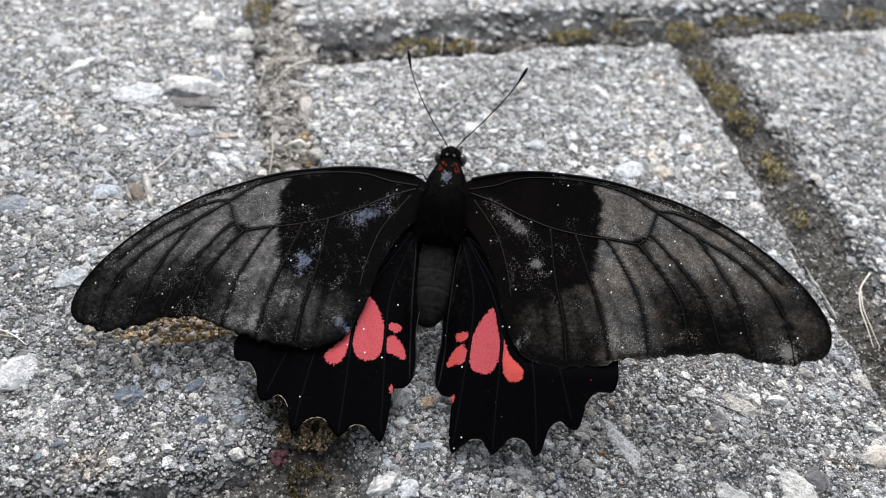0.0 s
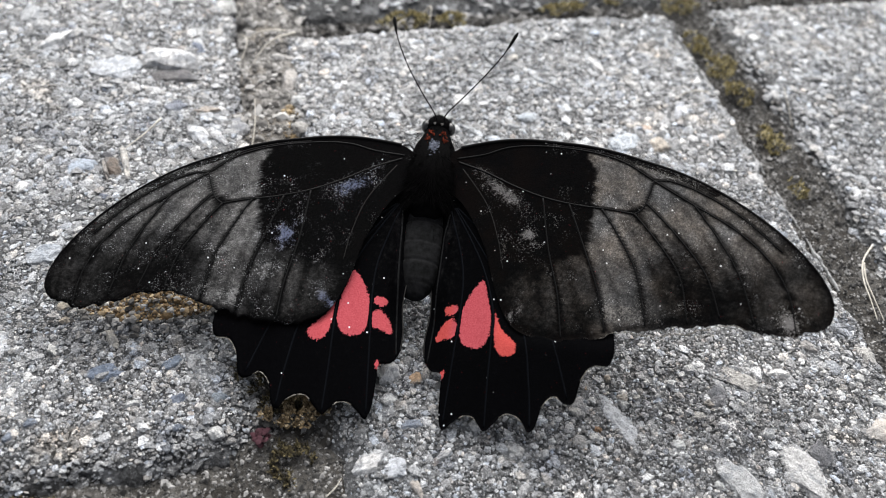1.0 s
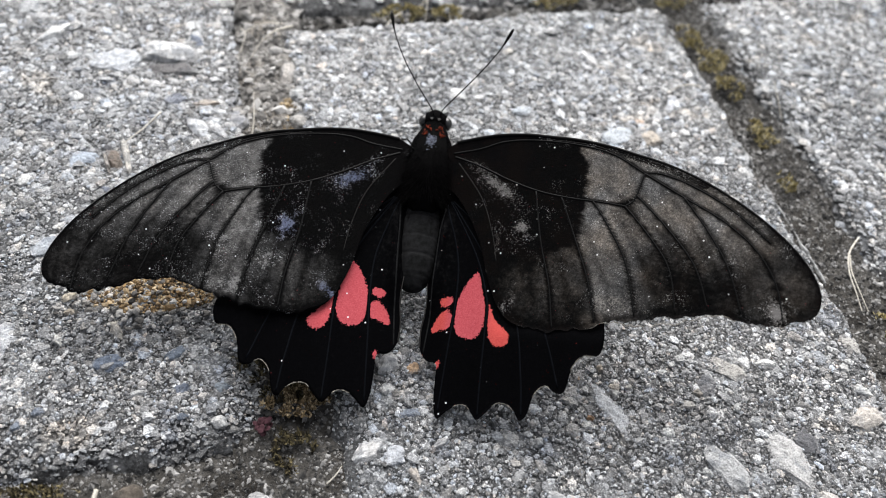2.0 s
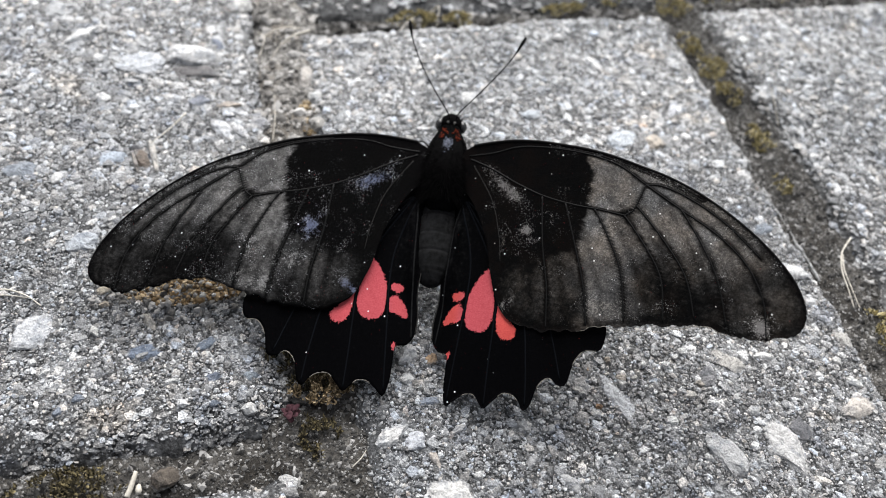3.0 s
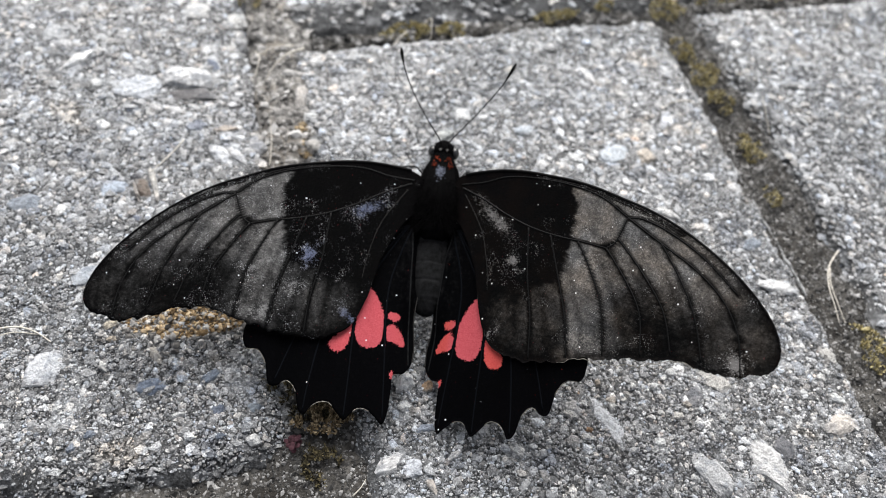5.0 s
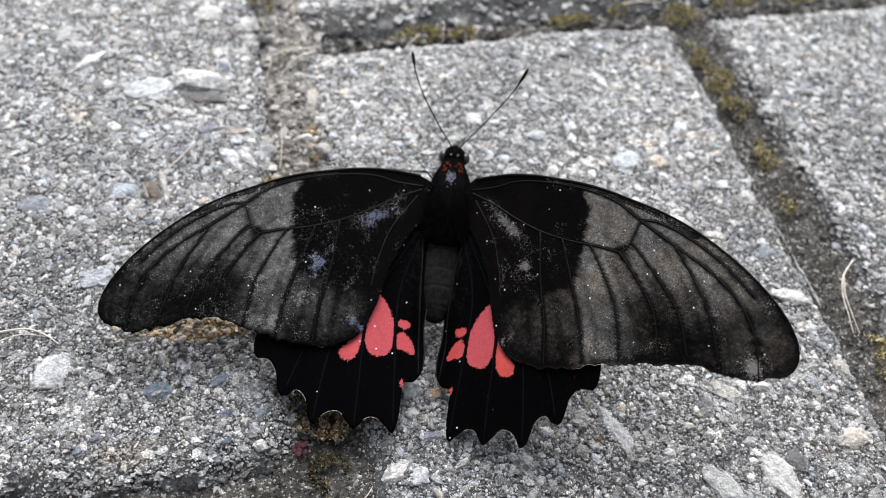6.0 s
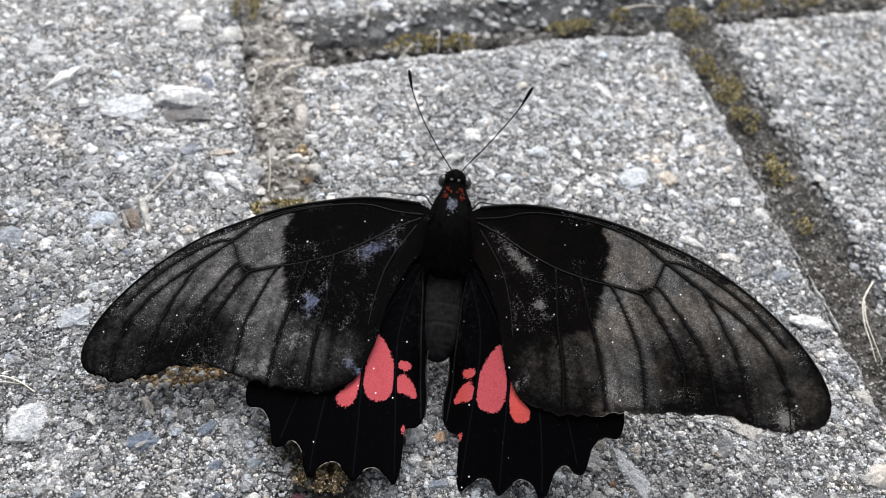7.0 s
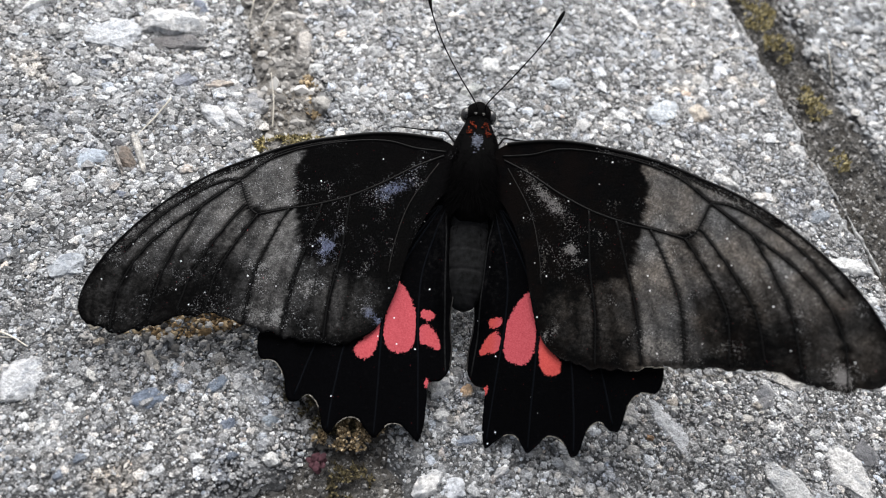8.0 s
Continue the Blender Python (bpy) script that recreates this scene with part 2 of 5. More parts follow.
# ---- mesh helpers ----
def mesh_from(name, verts, faces, material, smooth=False):
    me = bpy.data.meshes.new(name)
    verts, faces = np.asarray(verts, np.float32), np.asarray(faces, np.int32)
    k = faces.shape[1]
    me.vertices.add(len(verts))
    me.vertices.foreach_set("co", verts.ravel())
    me.loops.add(faces.size)
    me.loops.foreach_set("vertex_index", faces.ravel())
    me.polygons.add(len(faces))
    me.polygons.foreach_set("loop_start", np.arange(0, faces.size, k, dtype=np.int32))
    me.polygons.foreach_set("use_smooth", np.full(len(faces), smooth))
    me.update(calc_edges=True)
    me.validate()
    me.materials.append(material)
    return me


def part(name, me, parent=None, label="", kind=""):
    ob = new(name, me)
    ob.parent = parent
    return tagged(ob, label, "", "", kind)


def hashed(i, j, seed):
    h = np.sin(i * 127.1 + j * 311.7 + seed * 74.7) * 43758.5453
    return h - np.floor(h)


def vnoise(x, y, seed=0):
    """Smooth value noise, 0 to 1, on numpy arrays; one cell is one unit."""
    i, j = np.floor(x), np.floor(y)
    u, v = x - i, y - j
    u, v = u * u * (3 - 2 * u), v * v * (3 - 2 * v)
    a, b, c, d = hashed(i, j, seed), hashed(i + 1, j, seed), hashed(i, j + 1, seed), hashed(i + 1, j + 1, seed)
    return (a * (1 - u) + b * u) * (1 - v) + (c * (1 - u) + d * u) * v


def ico(levels):
    bm = bmesh.new()
    bmesh.ops.create_icosphere(bm, subdivisions=levels, radius=1.0)
    v = np.array([p.co[:] for p in bm.verts])
    f = np.array([[q.index for q in face.verts] for face in bm.faces])
    bm.free()
    return v, f


ICO1, ICO2, ICO3 = ico(1), ico(2), ico(3)


SPLINTER = (np.array([(1, 0, 0), (-1, 0, 0), (0, 1, 0), (0, -1, 0), (0, 0, 1), (0, 0, -1)], float), np.array([(0, 2, 4), (2, 1, 4), (1, 3, 4), (3, 0, 4), (2, 0, 5), (1, 2, 5), (3, 1, 5), (0, 3, 5)]))


def crumbs(x, y, z, size, rng, flat=0.7, worn=None, shape=None):
    """Many small angular grains as one set of vertices and faces, in millimetres; worn: the level to which their tops are rubbed down."""
    v, f = shape or ICO1
    n = len(x)
    p = v[None] * (1 + 0.34 * rng.uniform(-1, 1, (n, len(v), 1)))
    p *= size[:, None, None] * np.stack([rng.uniform(0.7, 1.35, n), rng.uniform(0.7, 1.35, n), flat * rng.uniform(0.7, 1.2, n)], 1)[:, None]
    a = rng.uniform(0, 2 * math.pi, n)
    tilt = rng.uniform(-0.5, 0.5, n)
    y1 = p[..., 1] * np.cos(tilt)[:, None] - p[..., 2] * np.sin(tilt)[:, None]
    z1 = p[..., 1] * np.sin(tilt)[:, None] + p[..., 2] * np.cos(tilt)[:, None]
    x2 = p[..., 0] * np.cos(a)[:, None] - y1 * np.sin(a)[:, None]
    y2 = p[..., 0] * np.sin(a)[:, None] + y1 * np.cos(a)[:, None]
    high = z1 + z[:, None]
    if worn is not None:
        top = worn[:, None] + 0.3 * (x2 * rng.normal(0, 1, (n, 1)) + y2 * rng.normal(0, 1, (n, 1)))
        high = np.where(high > top, top + 0.6 * (high - top), high)
    out = np.stack([x2 + x[:, None], y2 + y[:, None], high], -1).reshape(-1, 3)
    return out * MM, (f[None] + (np.arange(n) * len(v))[:, None, None]).reshape(-1, 3)


def spline(points, steps=8, closed=False):
    """Catmull-Rom through the points."""
    p = [np.array(q, float) for q in points]
    n = len(p)
    out = []
    for i in range(n if closed else n - 1):
        a, b, c, d = (p[(i + k) % n] for k in (-1, 0, 1, 2)) if closed else (p[max(i - 1, 0)], p[i], p[i + 1], p[min(i + 2, n - 1)])
        for k in range(steps):
            t = k / steps
            out.append(0.5 * (2 * b + (c - a) * t + (2 * a - 5 * b + 4 * c - d) * t * t + (3 * b - a - 3 * c + d) * t ** 3))
    if not closed:
        out.append(p[-1])
    return np.array(out)


def tube(points, r0, r1, sides=6, radii=None):
    """A tapered tube along a line of points, in millimetres; closed ends."""
    p = np.asarray(points, float)
    n = len(p)
    r = np.linspace(r0, r1, n) if radii is None else np.asarray(radii)
    t = np.gradient(p, axis=0)
    t /= np.linalg.norm(t, axis=1, keepdims=True) + 1e-12
    up = np.where(np.abs(t[:, 2:]) > 0.9, np.array([[1.0, 0, 0]]), np.array([[0, 0, 1.0]]))
    a = np.cross(t, up)
    a /= np.linalg.norm(a, axis=1, keepdims=True)
    b = np.cross(t, a)
    ang = np.linspace(0, 2 * math.pi, sides, endpoint=False)
    ring = p[:, None] + r[:, None, None] * (np.cos(ang)[None, :, None] * a[:, None] + np.sin(ang)[None, :, None] * b[:, None])
    v = np.concatenate([ring.reshape(-1, 3), p[:1], p[-1:]])
    f = []
    for i in range(n - 1):
        for k in range(sides):
            q = [i * sides + k, i * sides + (k + 1) % sides, (i + 1) * sides + (k + 1) % sides, (i + 1) * sides + k]
            f += [[q[0], q[1], q[2]], [q[0], q[2], q[3]]]
    for k in range(sides):
        f += [[n * sides, (k + 1) % sides, k], [n * sides + 1, (n - 1) * sides + k, (n - 1) * sides + (k + 1) % sides]]
    return v * MM, np.array(f)


def blob(centre, radii, level=ICO3, wobble=0.0, seed=1):
    v, f = level
    v = v * (1 + wobble * (vnoise(v[:, :1] * 3 + 9, v[:, 1:2] * 3 + v[:, 2:] * 5, seed) - 0.5))
    return (v * np.array(radii) + np.array(centre)) * MM, f


# ---- the pavement ----
ground = tagged(new("ground", mesh_from("ground", [(-60, -60, -0.0075), (60, -60, -0.0075), (60, 60, -0.0075), (-60, 60, -0.0075)], [(0, 1, 2, 3)], GROUND)), "bare grey-brown soil bed below the paving stones", "ground", "", "structure")
pavement = tagged(new("pavement"), "weathered grey concrete paving blocks with gritty worn faces", "pavement", "", "structure")
NEAR = (-80.0, 110.0, 30.0, 168.0)   # the stretch with its grit, in millimetres


FAR_BLOCK = (-22.0, 141.0, 140.2, 217.0)   # its front edge is a worn chamfer
LEFT_BLOCK = (-103.0, -29.5, 58.0, 219.0)   # its near edge is rounded off


def paver_height(x, y, box):
    """The worn top of a block: nearly flat, rounded off towards its broken edges."""
    x0, x1, y0, y1 = box
    d = np.minimum(np.minimum(x - x0, x1 - x), np.minimum(y - y0, y1 - y)) + 1.6 * (vnoise(x * 0.28, y * 0.28, 5) - 0.5)
    drop = np.clip(1 - d / 3.2, 0, 1.6) ** 2
    bevel = 0.0
    if box == FAR_BLOCK:
        bevel = 0.42 * np.clip(box[2] + 8.0 - y, 0, 8.0)
    if box == LEFT_BLOCK:
        bevel = 0.075 * np.clip(box[2] + 6.6 - 0.03 * (x + 50.0) + 1.5 * vnoise(x * 0.15, y * 0.15, 17) - y, 0, 7.0) ** 2
    return -bevel - 2.0 * drop + 0.7 * (vnoise(x * 0.07, y * 0.07, 2) - 0.5) + 0.35 * (vnoise(x * 0.4, y * 0.4, 3) - 0.5)


def paver(box, fine):
    x0, x1, y0, y1 = box
    step = 0.7 if fine else 7.0
    nx, ny = int((x1 - x0) / step) + 1, int((y1 - y0) / step) + 1
    gx, gy = np.meshgrid(np.linspace(x0, x1, nx), np.linspace(y0, y1, ny))
    wx = 1.1 * (vnoise(gx * 0.2, gy * 0.2, 11) - 0.5) + 0.7 * (vnoise(gx * 0.8, gy * 0.8, 12) - 0.5)
    wy = 1.1 * (vnoise(gx * 0.2, gy * 0.2, 13) - 0.5) + 0.7 * (vnoise(gx * 0.8, gy * 0.8, 14) - 0.5)
    gz = paver_height(gx, gy, box)
    if fine:
        gz = gz + 0.22 * (vnoise(gx * 1.3, gy * 1.3, 6) - 0.5)
    top = np.stack([gx + wx, gy + wy, gz], -1).reshape(-1, 3)
    idx = np.arange(nx * ny).reshape(ny, nx)
    quads = np.stack([idx[:-1, :-1], idx[:-1, 1:], idx[1:, 1:], idx[1:, :-1]], -1).reshape(-1, 4)
    rim = np.concatenate([idx[0, :-1], idx[:-1, -1], idx[-1, :0:-1], idx[:0:-1, 0]])
    low = top[rim].copy()
    low[:, 2] = -9.0
    n, m = len(top), len(rim)
    k = np.arange(m)
    skirt = np.stack([rim, n + k, n + (k + 1) % m, rim[(k + 1) % m]], 1)[:, ::-1]
    return mesh_from("paver", np.concatenate([top, low]) * MM, np.concatenate([quads, skirt]), CEMENT, True)


def smooth_step(x, a, b):
    t = np.clip((x - a) / (b - a), 0, 1)
    return t * t * (3 - 2 * t)


def paver_grit(box, spacing, seed):
    """The washed-out aggregate: thousands of angular grains bedded in the face of one block."""
    rng = np.random.default_rng(seed)
    x0, x1, y0, y1 = max(box[0], NEAR[0]), min(box[1], NEAR[1]), max(box[2], NEAR[2]), min(box[3], NEAR[3])
    if x1 <= x0 or y1 <= y0:
        return None
    gx, gy = np.meshgrid(np.arange(x0, x1, spacing), np.arange(y0, y1, spacing))
    x = gx.ravel() + rng.uniform(-0.5, 0.5, gx.size) * spacing
    y = gy.ravel() + rng.uniform(-0.5, 0.5, gx.size) * spacing
    keep = rng.uniform(0, 1, len(x)) < 0.85 + 0.3 * vnoise(x * 0.12, y * 0.12, 21)
    if box == FAR_BLOCK:
        keep &= rng.uniform(0, 1, len(x)) < 0.1 + 1.1 * np.clip((y - box[2] - 1.5 - 3.0 * vnoise(x * 0.4, y * 0.15, 24)) / 7.0, 0, 1) ** 1.4
    keep &= x < 64.0 + 0.45 * np.clip(y - 30.0, 0, None)
    x, y = x[keep], y[keep]
    size = spacing * 0.56 * np.exp(rng.normal(-0.1, 0.5, len(x)))
    size *= 1 + 0.22 * smooth_step(y, 80.0, 115.0)
    big = rng.uniform(0, 1, len(x)) < 0.01 + (0.022 if x1 < 0 else 0.012) * smooth_step(y, 80.0, 120.0)
    size[big] *= rng.uniform(1.8, 3.6, big.sum())
    face = paver_height(x, y, box)
    size = np.clip(size, 0.16, 1.0)
    z = face - size * np.where(big, 0.2, rng.uniform(0.0, 0.4, len(x))) + 0.08 + 0.1 * (vnoise(x * 0.9, y * 0.9, 22) - 0.5)
    worn = face + 0.12 + 0.16 * size * rng.uniform(-0.6, 1.4, len(x))
    v, f = np.zeros((0, 3)), np.zeros((0, 3), int)
    for pick, shape in ((size >= 0.2, ICO1), (size < 0.2, SPLINTER)):
        w, g = crumbs(x[pick], y[pick], z[pick], size[pick], rng, 0.6, worn[pick], shape)
        v, f = np.concatenate([v, w]), np.concatenate([f, g + len(v)])
    if spacing < 0.5:   # fine splinters between the grains, where the block lies nearest
        n = int((x1 - x0) * (min(y1, 92.0) - y0) * 7.0)
        x, y = rng.uniform(x0, x1, n), rng.uniform(y0, min(y1, 92.0), n)
        size = np.clip(0.13 * np.exp(rng.normal(0, 0.35, n)), 0.07, 0.26)
        z = paver_height(x, y, box) + 0.12 + 0.14 * rng.uniform(-1, 1, n)
        w, g = crumbs(x, y, z, size, rng, 0.8, None, SPLINTER)
        v, f = np.concatenate([v, w]), np.concatenate([f, g + len(v)])
    return mesh_from("grit", v, f, GRIT)


BLOCKS = [
    ((-22.0, 51.9, -23.0, 137.0), 0.48), (LEFT_BLOCK, 0.46), ((-103.0, -30.0, -104.0, 52.5), 0.52),
    ((60.0, 133.0, -23.0, 137.0), 0.62), (FAR_BLOCK, 0.75),
    ((142.0, 215.0, -23.0, 137.0), 0), ((-22.0, 51.0, -192.0, -31.0), 0), ((60.0, 133.0, -192.0, -31.0), 0),
    ((-103.0, -30.0, 227.0, 387.0), 0), ((-22.0, 141.0, 225.0, 298.0), 0), ((-184.0, -111.0, -23.0, 137.0), 0),
    ((-184.0, -111.0, 145.0, 305.0), 0), ((-184.0, -111.0, -192.0, -31.0), 0), ((149.0, 309.0, 145.0, 218.0), 0),
]
pavers = []
for k, (box, spacing) in enumerate(BLOCKS):
    ob = part("paver", paver(box, spacing > 0), pavement)
    pavers.append(ob)
    if spacing:
        me = paver_grit(box, spacing, 40 + k)
        if me:
            part("grit", me, ob, "loose-looking grey and white aggregate grains", "stuff")

# the rest of the pavement: alike blocks in running bond
spare = []
plain_block = paver((-36.5, 36.5, -79.5, 79.5), False)
for i in range(-12, 13):
    for j in range(-7, 8):
        x, y = 14.5 + 81.5 * i, 57.0 + 163.0 * j + (80.0 if i % 2 else 0.0)
        if any(x + 36 > x0 and x - 36 < x1 and y + 79 > y0 and y - 79 < y1 for (x0, x1, y0, y1), _ in BLOCKS):
            spare.append((x - 36.5, x + 36.5, y - 79.5, y + 79.5))
            continue
        ob = part("paver", plain_block, pavement)
        ob.matrix_basis = pose(x * MM, y * MM, 0, 0, 0, 180 * ((i + j) % 2))

# cut blocks where the running bond meets the others
for rect in spare:
    left = [rect]
    for x0, x1, y0, y1 in [b for b, _ in BLOCKS]:
        x0, x1, y0, y1 = x0 - 8, x1 + 8, y0 - 8, y1 + 8
        cut = []
        for a0, a1, b0, b1 in left:
            if a1 <= x0 or a0 >= x1 or b1 <= y0 or b0 >= y1:
                cut.append((a0, a1, b0, b1))
                continue
            cut += [(a0, a1, b0, y0), (a0, a1, y1, b1), (a0, x0, max(b0, y0), min(b1, y1)), (x1, a1, max(b0, y0), min(b1, y1))]
        left = [r for r in cut if r[1] - r[0] > 12 and r[3] - r[2] > 12]
    for box in left:
        part("paver", paver(box, False), pavement)

# the unworn arris along one side of the block, paler than its face
along = np.arange(70, 130, 0.5)
wave = vnoise(along * 0.35, along * 0, 9) - 0.5
line = np.stack([51.2 + 0.5 * wave - 0.012 * (along - 100), along, -0.95 + 0.3 * (vnoise(along * 0.8, along * 0, 10) - 0.5)], 1)
v, f = tube(line, 0, 0, 6, 0.02 + 0.5 * np.clip(vnoise(along * 0.5, along * 0, 8) - 0.15, 0, 1))
part("arris", mesh_from("arris", v, f, make_plain("pale_cement_edge", (0.24, 0.24, 0.238), 0.85, 0.3, 0.9, 1500)), pavers[0], "pale straight unworn edge of the block")

# larger stones set in the faces
stone_shapes = []
for k in range(12):
    v, f = ICO3
    rng = np.random.default_rng(90 + k)
    v = v * (1 + 0.5 * (vnoise(v[:, :1] * 1.6 + k * 7, v[:, 1:2] * 1.6 + v[:, 2:], k) - 0.5) + 0.04 * rng.uniform(-1, 1, (len(v), 1)) + 0.16 * (vnoise(v[:, :1] * 4 + k * 3, v[:, 1:2] * 4 + v[:, 2:] * 2, k + 9) - 0.5))
    for _ in range(9):
        way = rng.normal(0, 1, 3)
        way /= np.linalg.norm(way)
        v = v - np.maximum(0, v @ way - rng.uniform(0.66, 0.82))[:, None] * way
    around = np.arctan2(v[:, 1], v[:, 0])
    ragged = 1 + 0.3 * (vnoise(np.cos(around) * 2.6 + 9 * k, np.sin(around) * 2.6 + 4, 60 + k) - 0.5) + 0.2 * (vnoise(np.cos(around) * 7 + 9, np.sin(around) * 7 + 4 * k, 70 + k) - 0.5)
    v = v * np.stack([ragged, ragged, np.ones_like(ragged)], 1)
    v = np.clip(v, (-0.9, -0.9, -0.7), (0.9, 0.9, 0.8)) + rng.uniform(-0.035, 0.035, v.shape)
    stone_shapes.append(mesh_from("stone", v * MM, f, STONE))
stones = []


def stone(block, x, y, length, width, height, turn, colour):
    """One larger piece of aggregate, bedded in the face of a block."""
    ob = part("stone", stone_shapes[len(stones) % 12], pavers[block])
    z = float(paver_height(np.array(x), np.array(y), BLOCKS[block][0]))
    tall = max(height, 1.4) * 0.62
    proud = 0.34 + 0.06 * min(width, 4.0) + 0.45 * (height - 0.8)
    ob.matrix_basis = pose(x * MM, y * MM, (z + proud - 0.8 * tall) * MM, 0, 0, turn) @ Matrix.Diagonal((length * 0.62, width * 0.62, tall, 1))
    ob.color = (*colour, 1)
    stones.append(ob)


stone(1, -46.7, 107.7, 6.4, 1.1, 2.2, -82, (0.74, 0.70, 0.64))
stone(1, -48.3, 107.0, 4.7, 1.8, 1.2, -78, (0.20, 0.16, 0.13))
stone(1, -49.4, 106.5, 4.0, 0.6, 2.0, -79, (0.50, 0.45, 0.40))
# near-black stone put in for the shadowed hollow beside these three
stone(1, -49.4, 109.9, 1.9, 1.6, 0.8, -37, (0.10, 0.10, 0.11))
stone(0, 12.5, 56.6, 8.9, 2.8, 0.55, -70, (0.62, 0.63, 0.65))
stone(0, 32.7, 45.9, 8.6, 5.0, 0.9, -73, (0.66, 0.65, 0.64))
stone(0, 24.3, 45.9, 6.5, 3.7, 0.8, -67, (0.60, 0.60, 0.60))
stone(0, 35.6, 58.7, 3.6, 1.4, 1.0, -25, (0.82, 0.81, 0.79))
stone(0, 30.2, 58.6, 5.0, 2.8, 0.7, -48, (0.52, 0.50, 0.47))
stone(0, 45.3, 49.1, 4.9, 3.1, 1.1, 15, (0.62, 0.57, 0.52))
stone(0, 35.7, 47.4, 2.7, 3.6, 0.8, -40, (0.16, 0.16, 0.17))
stone(0, 49.3, 59.6, 2.8, 2.0, 1.0, -61, (0.55, 0.53, 0.50))
stone(0, 47.2, 52.7, 2.3, 1.7, 1.0, -38, (0.72, 0.72, 0.70))
stone(0, 18.7, 51.5, 1.6, 1.3, 1.1, -38, (0.76, 0.76, 0.74))
stone(0, 21.0, 59.5, 1.2, 1.2, 1.1, -46, (0.75, 0.75, 0.74))
stone(0, 21.5, 45.8, 1.3, 1.1, 1.0, -47, (0.72, 0.72, 0.70))
stone(0, -12.3, 47.1, 5.5, 3.2, 1.0, -22, (0.72, 0.71, 0.69))
stone(0, -18.2, 55.7, 3.9, 2.4, 1.1, 30, (0.74, 0.73, 0.72))
stone(0, -15.3, 54.6, 2.7, 2.6, 1.0, 3, (0.66, 0.68, 0.72))
stone(0, -14.2, 66.7, 3.3, 2.4, 2.8, 5, (0.80, 0.79, 0.78))
stone(0, -11.0, 65.7, 1.8, 1.8, 1.0, -1, (0.50, 0.34, 0.21))
stone(1, -35.2, 62.6, 1.8, 1.8, 1.9, -5, (0.82, 0.81, 0.79))
stone(0, -12.4, 59.8, 3.3, 1.6, 0.7, 4, (0.25, 0.28, 0.33))
stone(0, -14.7, 63.4, 1.8, 1.5, 1.0, 1, (0.64, 0.64, 0.63))
stone(0, -13.3, 51.7, 2.1, 1.2, 1.0, -70, (0.55, 0.50, 0.45))
stone(1, -61.5, 77.7, 5.2, 4.7, 0.7, -2, (0.64, 0.65, 0.67))
stone(1, -48.0, 72.5, 4.0, 2.4, 0.6, -3, (0.20, 0.24, 0.31))
stone(1, -34.6, 66.8, 2.2, 1.7, 0.7, -1, (0.30, 0.34, 0.38))
stone(1, -61.5, 73.1, 1.0, 1.2, 1.1, 10, (0.78, 0.78, 0.77))
stone(1, -54.1, 76.6, 1.9, 1.1, 1.1, -62, (0.76, 0.75, 0.72))
stone(1, -59.8, 71.3, 1.2, 0.9, 1.0, -3, (0.70, 0.70, 0.69))
stone(1, -44.7, 67.7, 2.9, 0.9, 0.9, 1, (0.70, 0.70, 0.69))
stone(1, -53.1, 83.1, 2.0, 1.5, 1.2, 4, (0.60, 0.53, 0.42))
stone(1, -53.0, 80.8, 1.5, 1.1, 1.1, 5, (0.58, 0.50, 0.40))
stone(1, -47.3, 77.4, 3.4, 1.5, 1.0, -67, (0.60, 0.56, 0.50))
stone(1, -55.6, 67.0, 1.5, 1.2, 0.7, 8, (0.22, 0.25, 0.30))
stone(1, -39.3, 63.8, 1.4, 1.1, 0.7, 2, (0.20, 0.23, 0.28))
stone(1, -39.9, 72.7, 3.1, 1.6, 0.6, 10, (0.20, 0.24, 0.30))
stone(1, -57.8, 65.6, 1.5, 1.1, 0.7, 14, (0.22, 0.25, 0.30))
stone(0, -8.4, 48.8, 1.4, 1.1, 1.0, 29, (0.66, 0.66, 0.65))
stone(0, -1.1, 54.4, 2.6, 1.5, 1.0, -60, (0.68, 0.67, 0.65))
stone(0, -9.4, 55.3, 2.5, 1.2, 0.9, 28, (0.55, 0.54, 0.53))
stone(0, 7.7, 57.7, 2.2, 1.3, 1.0, -54, (0.60, 0.58, 0.55))
stone(0, -1.4, 49.4, 2.5, 1.4, 0.7, 26, (0.50, 0.50, 0.50))
stone(2, -31.0, 52.4, 3.0, 1.8, 0.8, -28, (0.56, 0.55, 0.54))
stone(0, 2.7, 46.0, 3.5, 1.9, 0.6, -51, (0.50, 0.50, 0.50))
stone(0, 7.9, 42.2, 2.6, 1.2, 0.9, 14, (0.62, 0.62, 0.60))
stone(0, 46.4, 56.3, 1.3, 1.3, 1.0, -41, (0.66, 0.65, 0.63))
stone(0, 41.8, 61.8, 2.1, 1.7, 0.9, -37, (0.40, 0.38, 0.36))
stone(0, 22.7, 54.6, 1.6, 1.2, 0.9, -35, (0.50, 0.48, 0.45))
stone(0, 13.9, 57.8, 1.2, 1.1, 0.9, -57, (0.60, 0.59, 0.57))
stone(1, -40.4, 131.4, 8.4, 4.4, 3.2, -10, (0.92, 0.91, 0.9))
# the white stone's shaded front face, made as a second, dark-coloured stone
stone(1, -40.3, 127.6, 8.0, 3.2, 0.9, -8, (0.2, 0.19, 0.19))
stone(1, -58.6, 138.9, 6.2, 2.8, 1.8, 38, (0.92, 0.92, 0.91))
stone(1, -48.9, 130.7, 8.6, 6.1, 0.8, -20, (0.66, 0.68, 0.71))
stone(1, -61.6, 143.1, 4.3, 2.7, 0.9, -48, (0.60, 0.60, 0.60))
